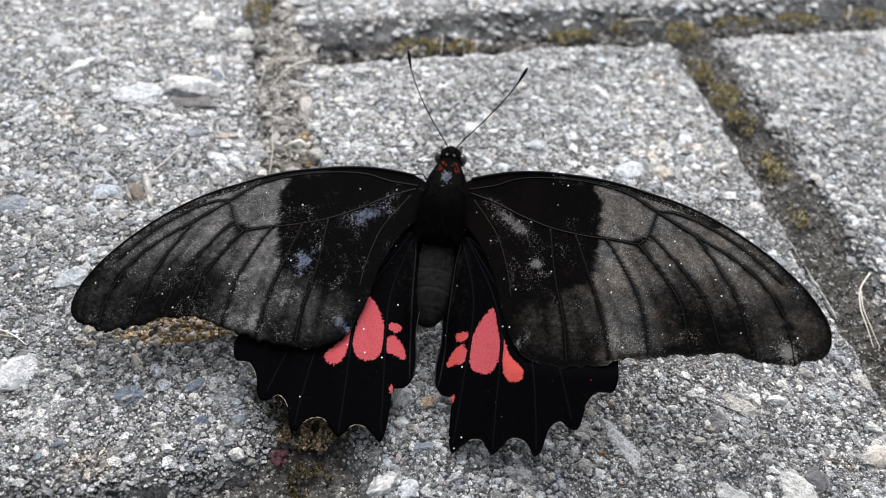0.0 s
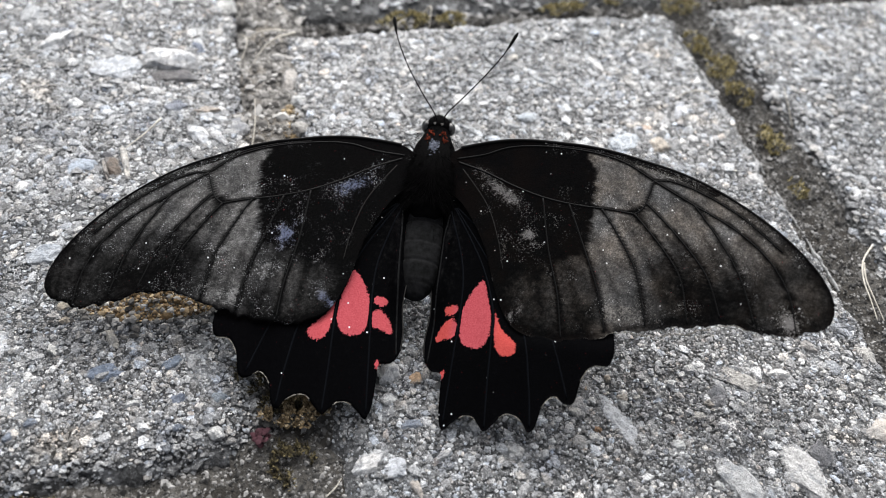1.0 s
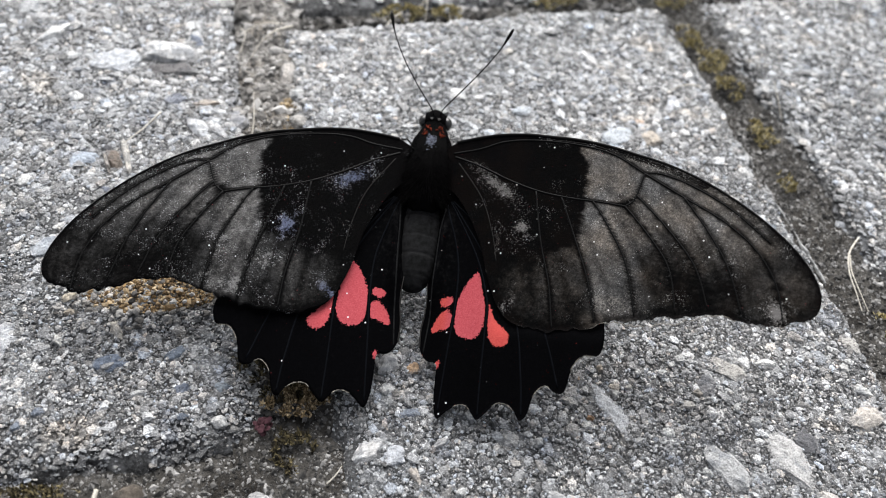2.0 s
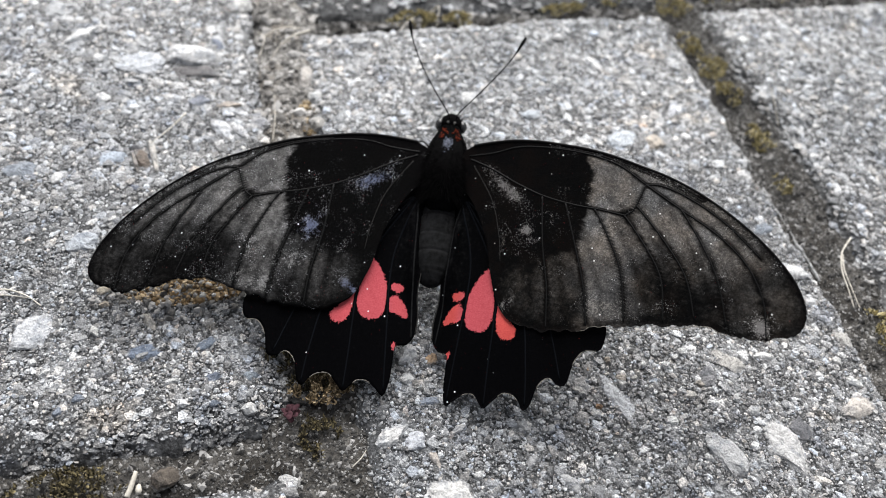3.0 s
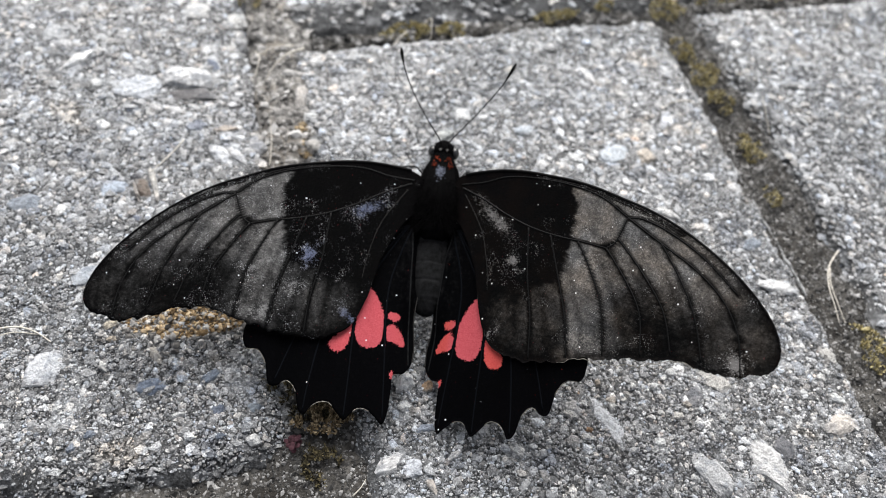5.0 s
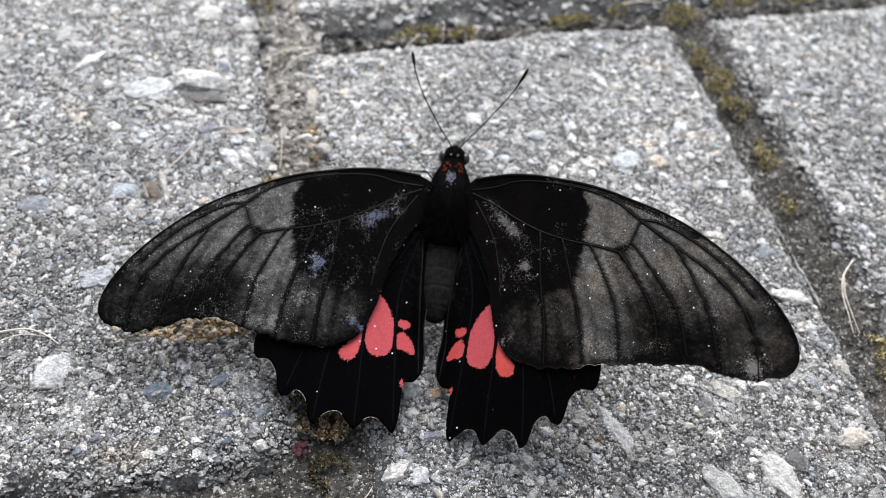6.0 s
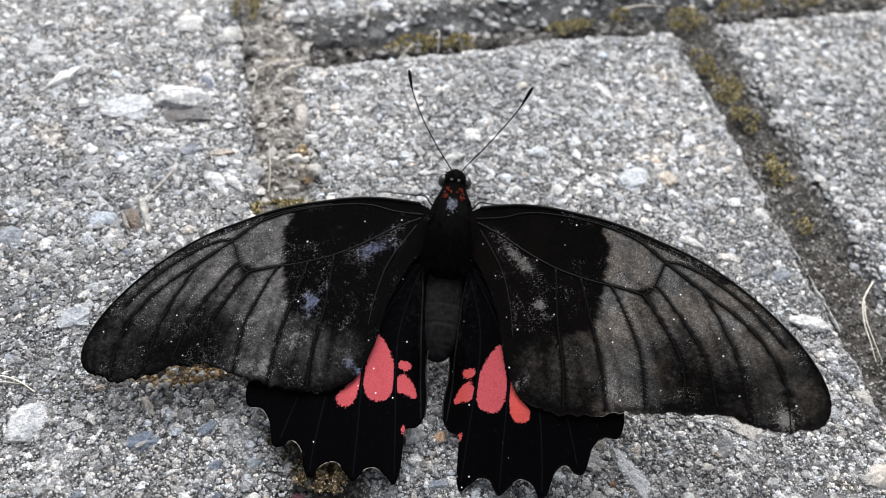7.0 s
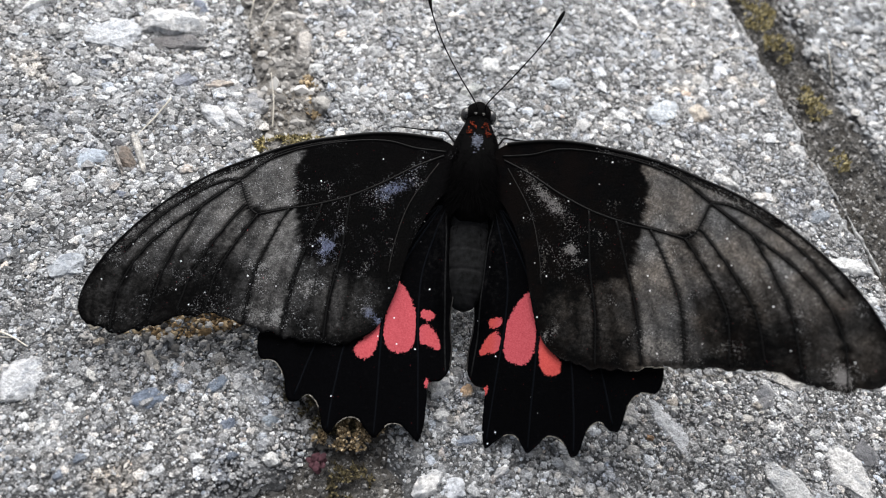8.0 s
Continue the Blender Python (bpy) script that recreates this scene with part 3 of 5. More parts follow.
stone(1, -37.7, 149.2, 4.6, 4.8, 1.0, -28, (0.74, 0.73, 0.71))
stone(1, -35.7, 134.7, 4.2, 2.3, 0.7, -69, (0.24, 0.27, 0.34))
stone(1, -54.8, 122.2, 2.5, 2.5, 1.1, -31, (0.80, 0.80, 0.79))
stone(1, -36.0, 112.7, 4.4, 2.5, 1.0, -60, (0.72, 0.73, 0.75))
stone(1, -33.2, 111.7, 3.8, 1.9, 1.0, -55, (0.68, 0.68, 0.69))
stone(0, -21.4, 124.6, 5.7, 2.3, 2.6, -111, (0.58, 0.54, 0.50))
stone(0, -17.5, 132.8, 2.5, 2.8, 1.0, -21, (0.70, 0.69, 0.68))
stone(0, 30.2, 102.5, 5.6, 3.9, 1.0, 27, (0.66, 0.70, 0.74))
stone(0, 35.5, 101.3, 3.2, 3.2, 0.9, 2, (0.58, 0.51, 0.43))
stone(0, 23.3, 102.6, 3.5, 2.1, 1.0, -43, (0.74, 0.74, 0.73))
stone(0, 31.8, 121.8, 4.8, 1.9, 1.0, -82, (0.76, 0.75, 0.74))
stone(0, 35.2, 111.2, 2.0, 2.1, 1.0, 18, (0.76, 0.76, 0.75))
stone(0, 42.5, 108.8, 5.2, 1.5, 1.0, -125, (0.66, 0.67, 0.70))
stone(0, 36.9, 116.0, 3.0, 2.2, 0.9, -37, (0.64, 0.63, 0.61))
stone(0, 47.4, 121.1, 3.6, 2.1, 1.0, -81, (0.74, 0.74, 0.74))
stone(0, 48.6, 91.9, 2.3, 2.4, 1.0, -40, (0.72, 0.71, 0.70))
stone(3, 64.6, 126.1, 2.2, 2.4, 1.2, 12, (0.80, 0.80, 0.78))
stone(1, -60.7, 104.8, 2.0, 1.8, 1.1, 35, (0.76, 0.76, 0.75))
stone(1, -39.5, 119.7, 3.3, 2.2, 0.7, 12, (0.30, 0.32, 0.37))
stone(0, -10.8, 121.1, 2.8, 2.6, 0.9, 8, (0.55, 0.55, 0.55))
stone(0, 6.1, 115.8, 3.0, 3.1, 1.1, -28, (0.72, 0.72, 0.71))
stone(0, -10.6, 132.9, 4.2, 2.5, 0.9, 7, (0.62, 0.62, 0.62))
stone(1, -40.7, 103.9, 1.8, 1.4, 1.3, 2, (0.74, 0.66, 0.60))
stone(1, -43.0, 103.1, 1.7, 1.5, 1.1, 9, (0.72, 0.72, 0.73))
stone(1, -49.2, 101.4, 2.2, 1.2, 0.7, -34, (0.18, 0.20, 0.25))
stone(0, 16.1, 110.8, 3.3, 2.7, 0.9, 3, (0.60, 0.64, 0.68))
stone(1, -51.5, 87.5, 1.5, 1.1, 1.0, 27, (0.66, 0.66, 0.66))
stone(0, 46.9, 71.9, 5.7, 2.4, 1.1, -25, (0.76, 0.76, 0.75))
stone(0, 34.7, 88.7, 3.8, 1.9, 1.0, -38, (0.74, 0.73, 0.71))
stone(0, 39.1, 85.2, 3.0, 1.5, 1.0, -23, (0.70, 0.66, 0.62))
stone(1, -55.8, 132.3, 2.2, 1.9, 1.0, 42, (0.74, 0.74, 0.73))
stone(0, -20.6, 112.5, 2.6, 3.2, 2.4, 30, (0.5, 0.48, 0.45))
stone(0, 1.8, 111.5, 3.2, 2.0, 1.2, 20, (0.55, 0.56, 0.54))
stone(0, -6.4, 98.6, 3.2, 2.0, 0.9, 0, (0.6, 0.56, 0.38))
stone(1, -63.6, 146.4, 3.6, 4.4, 1.0, 10, (0.56, 0.57, 0.58))
stone(1, -31.5, 146.5, 4.6, 3.8, 1.0, 0, (0.72, 0.71, 0.68))
stone(1, -39.4, 67.6, 2.0, 1.6, 0.8, 0, (0.2, 0.23, 0.29))
stone(1, -66.0, 107.5, 5.0, 4.0, 0.8, 0, (0.3, 0.33, 0.37))
stone(0, 47.6, 66.4, 2.2, 1.8, 0.8, 0, (0.7, 0.7, 0.7))
stone(0, 46.5, 80.5, 3.6, 2.2, 0.8, 10, (0.26, 0.29, 0.33))
stone(0, -4.5, 60.5, 1.8, 1.5, 0.8, 0, (0.22, 0.24, 0.3))
stone(2, -41.0, 47.4, 7.0, 3.0, 0.9, 12, (0.62, 0.6, 0.56))
stone(2, -33.5, 45.8, 4.0, 2.4, 0.9, 20, (0.6, 0.6, 0.58))
stone(0, -20.2, 119.1, 2.6, 2.2, 1.0, 0, (0.72, 0.72, 0.7))
stone(1, -30.6, 114.6, 3.4, 4.4, 0.8, 12, (0.42, 0.42, 0.43))
stone(1, -34.9, 118.5, 4.4, 1.8, 0.8, 0, (0.6, 0.52, 0.45))
stone(1, -56.4, 91.9, 4.6, 3.4, 0.9, 0, (0.5, 0.53, 0.57))
stone(1, -52.9, 108.0, 4.8, 3.4, 0.8, 0, (0.5, 0.56, 0.64))
stone(0, 17.6, 125.5, 2.0, 1.6, 0.8, 0, (0.7, 0.66, 0.6))
stone(3, 70.4, 125.9, 1.8, 1.6, 1.0, 0, (0.8, 0.8, 0.78))
stone(0, 9.6, 55.2, 1.0, 0.9, 1.0, -12, (0.46, 0.28, 0.16))
stone(0, 8.8, 54.2, 1.3, 1.1, 1.2, -12, (0.76, 0.74, 0.70))
stone(0, 17.8, 60.2, 0.8, 1.3, 1.1, -12, (0.76, 0.75, 0.73))
stone(0, 22.8, 60.5, 1.0, 0.8, 1.1, -12, (0.78, 0.77, 0.75))
stone(0, 24.2, 61.0, 1.5, 1.5, 0.9, -12, (0.55, 0.55, 0.54))
stone(0, 17.6, 56.6, 0.8, 0.9, 1.0, -40, (0.66, 0.65, 0.63))
stone(0, 3.4, 54.5, 0.9, 0.9, 1.0, -12, (0.68, 0.68, 0.67))
stone(0, 24.6, 56.0, 1.4, 1.3, 0.8, -12, (0.36, 0.33, 0.29))
stone(0, 26.1, 56.8, 2.4, 3.5, 0.6, -12, (0.24, 0.24, 0.25))
stone(0, 30.5, 51.1, 1.8, 1.8, 0.9, -40, (0.60, 0.60, 0.59))
stone(0, 14.1, 58.8, 1.5, 1.2, 0.9, -12, (0.52, 0.47, 0.41))
stone(0, 8.4, 58.9, 2.1, 2.8, 0.7, -12, (0.46, 0.45, 0.44))
stone(0, 18.6, 55.2, 0.9, 0.8, 1.1, -12, (0.70, 0.68, 0.66))
stone(0, 20.3, 55.5, 1.0, 0.8, 1.1, -12, (0.68, 0.67, 0.65))
stone(0, 18.5, 58.2, 0.8, 0.8, 1.1, -12, (0.74, 0.73, 0.72))
stone(0, 15.9, 58.4, 0.8, 0.8, 1.0, -40, (0.62, 0.60, 0.56))
stone(0, 28.8, 53.1, 0.9, 1.2, 1.0, -12, (0.62, 0.62, 0.61))
stone(0, 28.7, 55.1, 0.9, 0.8, 1.0, -12, (0.66, 0.64, 0.61))
stone(0, 13.0, 61.7, 0.8, 1.3, 0.9, -12, (0.44, 0.38, 0.31))
stone(0, 9.7, 60.6, 0.8, 0.8, 1.0, -40, (0.50, 0.36, 0.25))
stone(0, 14.6, 51.2, 0.9, 0.9, 1.0, -12, (0.64, 0.63, 0.62))
stone(0, 10.9, 51.9, 1.1, 1.1, 0.8, -40, (0.52, 0.52, 0.53))
stone(0, 2.3, 53.2, 1.0, 1.1, 1.0, -12, (0.60, 0.60, 0.60))
stone(0, 1.6, 58.0, 0.9, 0.8, 0.9, -40, (0.40, 0.38, 0.34))


# ---- soil and growth in the joints ----
def joint_soil(box, level, seed, dark=False):
    x0, x1, y0, y1 = box
    nx, ny = int((x1 - x0) / 0.8) + 2, int((y1 - y0) / 0.8) + 2
    gx, gy = np.meshgrid(np.linspace(x0, x1, nx), np.linspace(y0, y1, ny))

    def surface(x, y):
        """Lumpy soil that sinks away towards the two blocks beside it."""
        side = np.minimum(x - x0, x1 - x) if x1 - x0 < y1 - y0 else np.minimum(y - y0, y1 - y)
        low = 1.4 * (1 - np.clip((side + 2.0 * (vnoise(x * 0.35, y * 0.35, seed + 2) - 0.5)) / 3.5, 0, 1))
        return level - low + 1.6 * (vnoise(x * 0.22, y * 0.22, seed) - 0.5) + 0.8 * (vnoise(x * 0.9, y * 0.9, seed + 1) - 0.5)

    gz = surface(gx, gy)
    idx = np.arange(nx * ny).reshape(ny, nx)
    quads = np.stack([idx[:-1, :-1], idx[:-1, 1:], idx[1:, 1:], idx[1:, :-1]], -1).reshape(-1, 4)
    ob = tagged(new("joint_soil", mesh_from("joint_soil", np.stack([gx, gy, gz], -1).reshape(-1, 3) * MM, quads, GROUND if dark else SOIL, True)), "dark brown soil packed in the joint between paving blocks", "soil", "", "structure")
    rng = np.random.default_rng(seed)
    n = int((x1 - x0) * (y1 - y0) * (10.0 if y0 < 100 else 4.5))
    x, y = rng.uniform(x0, x1, n), rng.uniform(y0, y1, n)
    z = surface(x, y)
    v, f = crumbs(x, y, z, np.clip((0.16 if y0 < 100 else 0.19) * np.exp(rng.normal(0, 0.5 if y0 < 100 else 0.7, n)), 0.07, 0.6 if y0 < 100 else 1.0), rng, shape=SPLINTER if y0 < 100 else None)
    part("crumbs", mesh_from("crumbs", v, f, DARK_SOIL_GRIT if dark else SOIL_GRIT), ob, "brown and pale soil crumbs", "stuff")
    return ob


joint_soil((-29.45, -18.0, 117.5, 172.0), -0.5, 61)
joint_soil((-34.0, -18.0, 26.0, 99.8), -1.0, 69, True)
joint_soil((-34.0, -18.0, 100.2, 117.3), -0.7, 71)
joint_soil((47.0, 64.0, 26.0, 139.0), -1.3, 63, True)
joint_soil((-18.0, 118.0, 135.5, 144.0), -2.3, 65, True)
joint_soil((-84.0, -32.0, 50.0, 60.5), -1.9, 67, True)


def moss(x, y, rx, ry, count, level, seed, material=MOSS, label="yellow-green moss cushion in a paving joint"):
    """A cushion of short pointed leaves."""
    rng = np.random.default_rng(seed)
    r, a = np.sqrt(rng.uniform(0, 1, count)), rng.uniform(0, 2 * math.pi, count)
    r *= 0.75 + 0.5 * vnoise(np.cos(a) * 2 + 5, np.sin(a) * 2 + 5, seed)
    px, py = x + rx * r * np.cos(a), y + ry * r * np.sin(a)
    patch = vnoise(px * 0.75, py * 0.75, seed) > 0.36
    px, py, r, count = px[patch], py[patch], r[patch], int(patch.sum())
    pz = level + 0.9 * (1 - np.clip(r, 0, 1) ** 2) + 0.7 * vnoise(px * 0.9, py * 0.9, seed + 1)
    lean, way = rng.uniform(0.1, 0.95, count), rng.uniform(0, 2 * math.pi, count)
    length, width = rng.uniform(0.35, 0.9, count), rng.uniform(0.08, 0.17, count)
    tip = np.stack([np.sin(lean) * np.cos(way), np.sin(lean) * np.sin(way), np.cos(lean)], 1) * length[:, None]
    s = np.stack([-np.sin(way), np.cos(way), 0 * way], 1) * width[:, None]
    up = np.cross(tip, s)
    up *= (0.09 / np.linalg.norm(up, axis=1))[:, None]
    c = np.stack([px, py, pz], 1)
    v = np.stack([c - s, c + s, c + up, c + tip * 0.55 + s * 0.9, c + tip * 0.55 - s * 0.9, c + tip], 1).reshape(-1, 3)
    f = np.array([(0, 1, 3), (0, 3, 4), (4, 3, 5), (1, 2, 3), (2, 0, 4), (2, 4, 3)])
    f = (f[None] + (np.arange(count) * 6)[:, None, None]).reshape(-1, 3)
    return tagged(new("moss", mesh_from("moss", v * MM, f, material)), label, "moss", "moss in the joints", "stuff")


MOSSES = [
    (1.0, 139.8, 4.2, 2.0, 420), (9.5, 139.0, 3.0, 1.6, 260), (31.8, 140.0, 4.2, 1.6, 380), (42.6, 141.8, 2.0, 1.6, 180),
    (55.4, 138.8, 4.6, 3.4, 620), (53.4, 126.4, 2.8, 3.6, 420), (55.2, 119.9, 3.6, 3.4, 520), (55.2, 112.4, 3.0, 3.4, 400),
    (55.8, 100.2, 2.8, 3.6, 420), (54.8, 89.2, 1.8, 2.4, 180), (68.0, 141.0, 6.0, 1.7, 560), (80.5, 140.8, 6.0, 1.7, 560),
    (96.5, 141.0, 5.5, 2.0, 520), (-28.0, 153.5, 3.0, 2.6, 220), (-27.2, 57.6, 2.2, 2.6, 420), (57.0, 59.5, 2.6, 4.0, 480),
    (-57.2, 55.4, 5.6, 3.0, 1100), (-27.4, 106.6, 4.8, 1.5, 420),
]
for k, (x, y, rx, ry, count) in enumerate(MOSSES):
    moss(x, y, rx * (0.85 if x > 45 else 1.1), ry * (1.0 if x > 45 else 1.15), int(count * (1.0 if x > 45 else 1.7)), -1.1 if x > 45 else -1.4, 200 + k, DARK_MOSS if y < 64 and x < 0 else MOSS)


def sand(x, y, rx, ry, count, seed, level=0.15, grain=0.3, material=SAND):
    rng = np.random.default_rng(seed)
    r, a = np.sqrt(rng.uniform(0, 1, count)), rng.uniform(0, 2 * math.pi, count)
    px, py = x + rx * r * np.cos(a), y + ry * r * np.sin(a)
    v, f = crumbs(px, py, np.full(count, level) + rng.uniform(-0.2, 0.5, count) * (1 - r), np.clip(grain * np.exp(rng.normal(0, 0.5, count)), 0.06, 0.5), rng)
    return tagged(new("sand", mesh_from("sand", v, f, material)), "ochre sand and crumbs strewn over the paving block", "sand", "", "stuff")


sand(-41.0, 82.6, 10.5, 3.4, 2400, 301, 0.05, 0.16)
sand(-43.0, 81.4, 12.0, 4.6, 260, 303, 0.1, 0.3, SOIL_GRIT)
sand(-21.8, 114.6, 1.8, 4.4, 360, 304, -0.6, 0.13, BROWN_MOSS)
sand(-27.0, 64.8, 4.6, 2.6, 1500, 302, -0.7, 0.15, DARK_SOIL_GRIT)
moss(-25.6, 65.2, 4.6, 2.2, 800, -0.9, 233, DARK_MOSS)
moss(-30.8, 69.1, 2.0, 2.6, 420, -0.5, 234, DARK_MOSS)
moss(-25.1, 63.8, 4.4, 2.2, 900, -0.3, 235, BROWN_MOSS)


def straw(points, r, label="thin pale dry grass stem lying on the pavement"):
    v, f = tube(spline([(x, y, z) for x, y, z in points], 6), r * 0.8, r * 0.3)
    return tagged(new("straw", mesh_from("straw", v, f, STRAW, True)), label, "straw", "dry stems")


straw([(60.6, 76.8, -0.2), (57.2, 74.0, 0.0), (55.3, 70.6, 0.1), (54.6, 67.5, 0.0), (53.9, 64.2, -0.3)], 0.19, "curved pale dry straw lying along a paving joint")
straw([(57.6, 74.0, -0.4), (56.0, 71.0, -0.1), (55.4, 67.6, -0.2), (55.0, 63.6, -0.6)], 0.16)
straw([(-19.4, 135.6, 0.9), (-22.4, 134.2, 1.2), (-25.0, 132.4, 0.6), (-27.6, 129.0, -0.9)], 0.26)
straw([(-21.0, 137.4, 0.2), (-25.0, 136.6, 0.9), (-28.5, 135.0, 0.2)], 0.2)
straw([(-28.9, 131.0, -0.6), (-27.6, 134.4, 0.9), (-28.6, 136.6, 0.4)], 0.18)
straw([(-28.4, 109.6, -0.6), (-27.6, 113.0, 0.9), (-27.2, 117.6, 2.0)], 0.17)
straw([(-41.6, 115.8, 1.2), (-44.2, 113.0, 0.8), (-47.0, 110.2, 0.7)], 0.2)
straw([(5.0, 141.8, -1.0), (5.4, 139.0, 2.2), (4.4, 135.0, 0.6)], 0.2)
straw([(-3.0, 134.4, 0.5), (-0.6, 136.8, 1.0), (1.2, 139.4, -0.4)], 0.18)
straw([(-69.5, 84.8, 0.5), (-65.6, 84.6, 0.9), (-63.0, 83.4, 0.7), (-61.0, 81.6, 0.4)], 0.22)
straw([(-70.0, 83.0, 0.5), (-66.2, 83.8, 0.8), (-62.5, 83.0, 0.5)], 0.17)
straw([(43.0, 143.6, -0.8), (47.5, 143.2, 0.0), (52.5, 143.0, -0.8)], 0.28)
straw([(61.6, 103.5, -1.2), (61.0, 106.5, 1.6), (61.4, 109.6, 2.6)], 0.17)
straw([(91.0, 138.0, 0.4), (93.0, 141.2, 1.6), (95.0, 143.5, -0.6)], 0.2)
straw([(49.2, 112.4, 0.4), (46.0, 112.6, 0.7), (43.4, 111.8, 0.5)], 0.18)
straw([(-23.6, 52.4, 0.2), (-22.4, 53.2, 0.5), (-21.6, 54.2, 0.4)], 0.13)


def twig():
    """A short white broken stalk with a knot."""
    ob = tagged(new("twig"), "short white broken plant stalk on the soil", "twig")
    v, f = tube(spline([(-49.8, 53.6, -0.5), (-49.2, 54.8, -0.1), (-48.7, 56.3, 0.1)], 6), 0.34, 0.26, 8)
    part("stalk", mesh_from("stalk", v, f, STRAW, True), ob)
    v, f = blob((-48.5, 54.3, -0.5), (0.36, 0.62, 0.32), ICO2, 0.4)
    part("bud", mesh_from("bud", v, f, STRAW, True), ob)


twig()

# a lump of brown mortar in the joint beside the stalk
lump = tagged(new("mortar_lump", stone_shapes[3]), "rough brown lump of old mortar in the joint", "rubble")
lump.matrix_world = pose(-45.6 * MM, 55.4 * MM, -1.1 * MM, 0, 0, 25) @ Matrix.Diagonal((1.9, 1.5, 1.2, 1))
lump.color = (0.14, 0.115, 0.092, 1)


def seedling():
    """A tiny dark red rosette of round leaves."""
    ob = tagged(new("seedling"), "tiny dark red seedling with round leaves in the joint", "seedling")
    rng = np.random.default_rng(55)
    for k in range(9):
        a = k * 2.4 + rng.uniform(-0.3, 0.3)
        far = rng.uniform(0.15, 0.9)
        v, f = ICO2
        v = v * np.array([rng.uniform(0.42, 0.68), rng.uniform(0.34, 0.5), 0.07])
        v[:, 2] += 0.35 * v[:, 1] ** 2
        c, s = math.cos(a), math.sin(a)
        v = np.stack([v[:, 0] * c - v[:, 1] * s, v[:, 0] * s + v[:, 1] * c, v[:, 2] + rng.uniform(-0.2, 0.8) * v[:, 0]], 1)
        v += np.array([-30.2 + far * c, 60.7 + 1.3 * far * s, -0.1 + 0.1 * k])
        part("leaf", mesh_from("leaf", v * MM, f, REDLEAF, True), ob)


seedling()


# ---- the butterfly ----
butterfly = tagged(new("butterfly"), "black swallowtail butterfly with rose-red hindwing patches resting on concrete paving", "butterfly")
butterfly.matrix_world = pose(-4.82 * MM, 89.95 * MM, 0, 0, 0, -17.8)
FORE_HINGE, HIND_HINGE = (2.0, 9.72), (1.0, 9.25)
FORE_OUTLINE = [
    (-0.4, 2.4), (2.0, 4.3), (4.9, 4.7), (8.2, 4.95), (11.8, 4.8), (15.4, 4.3), (19.0, 3.7), (22.6, 2.75), (26.1, 1.5), (29.6, 0.2), (33.2, -1.6), (36.6, -3.8), (39.8, -6.3),
    (42.5, -8.9), (44.5, -11.4), (45.7, -13.6), (46.2, -15.4), (46.1, -16.7), (45.3, -17.8), (43.8, -18.6), (41.6, -19.2), (39.6, -19.15), (37.6, -18.7), (35.2, -18.2), (33.0, -18.1),
    (30.3, -18.2), (28.0, -18.8), (25.2, -19.5), (23.1, -20.1), (20.0, -21.0), (16.2, -21.4), (13.3, -20.9), (11.3, -19.9), (9.8, -17.9), (8.4, -14.7), (7.3, -11.1), (5.3, -7.0), (2.9, -3.6), (-0.3, -0.6),
]
HIND_OUTLINE = [
    (0.0, 0.0), (4.0, -2.0), (12.0, -6.0), (19.0, -12.0), (23.5, -17.0), (24.6, -20.5), (24.7, -22.6), (24.1, -23.8), (22.5, -24.0), (21.4, -25.6), (20.8, -28.3), (19.7, -28.6),
    (18.4, -27.8), (17.2, -29.0), (16.6, -31.5), (15.8, -32.2), (15.1, -31.2), (14.0, -30.4), (12.7, -30.4), (11.6, -31.7), (10.7, -32.6), (9.9, -31.9),
    (9.0, -31.0), (7.8, -31.0), (6.7, -31.9), (5.6, -32.9), (4.9, -31.1), (4.6, -28.0), (4.4, -26.2), (2.9, -25.8), (1.9, -24.3), (1.7, -22.0), (1.9, -18.3), (1.3, -13.5), (1.0, -8.2), (0.6, -4.0),
]
SMOKE_ZONE = [(18.8, 4.2), (20.2, 0.2), (20.2, -5.0), (19.5, -11.2), (16.0, -12.5), (11.7, -13.6), (9.6, -15.6), (11.4, -18.8), (14.5, -20.3), (20.0, -19.9), (25.0, -17.2), (28.2, -14.2), (31.5, -9.0), (33.0, -5.0), (31.5, -0.6), (25.0, 2.4)]
ROSES = [
    [(8.2, -14.0), (9.0, -15.9), (9.7, -18.2), (9.9, -20.6), (9.2, -22.3), (8.2, -22.7), (6.7, -22.3), (6.1, -20.9), (6.1, -18.0), (6.9, -15.7)],
    [(10.0, -17.9), (11.2, -20.0), (12.8, -21.5), (13.3, -22.3), (12.9, -23.2), (11.5, -23.4), (10.6, -21.6)],
    [(3.8, -17.8), (5.2, -17.4), (5.4, -18.3), (4.2, -18.7)],
    [(3.1, -22.2), (3.4, -20.6), (4.6, -19.2), (5.6, -19.7), (5.5, -21.4), (4.4, -21.8)],
    [(4.3, -26.2), (4.7, -25.7), (4.9, -26.3), (4.6, -26.8)],
]


def fore_camber(u, v):
    return 1.4 - 2.0 * ((u - 17.0) / 27.0) ** 2


def hind_camber(u, v):
    fold = 1.3 * np.exp(-(((u - 2.9) / 0.8) ** 2)) * smooth(-v, 4.0, 9.0) * (1 - smooth(-v, 15.0, 21.0))
    return fold + 0.25 * np.sin(u * 1.25 + 0.6) * np.clip(-(v + 12) / 20, 0, 1) - 2.0 * smooth(v, -22.5, -16.5) * smooth(u, 9.0, 14.0)


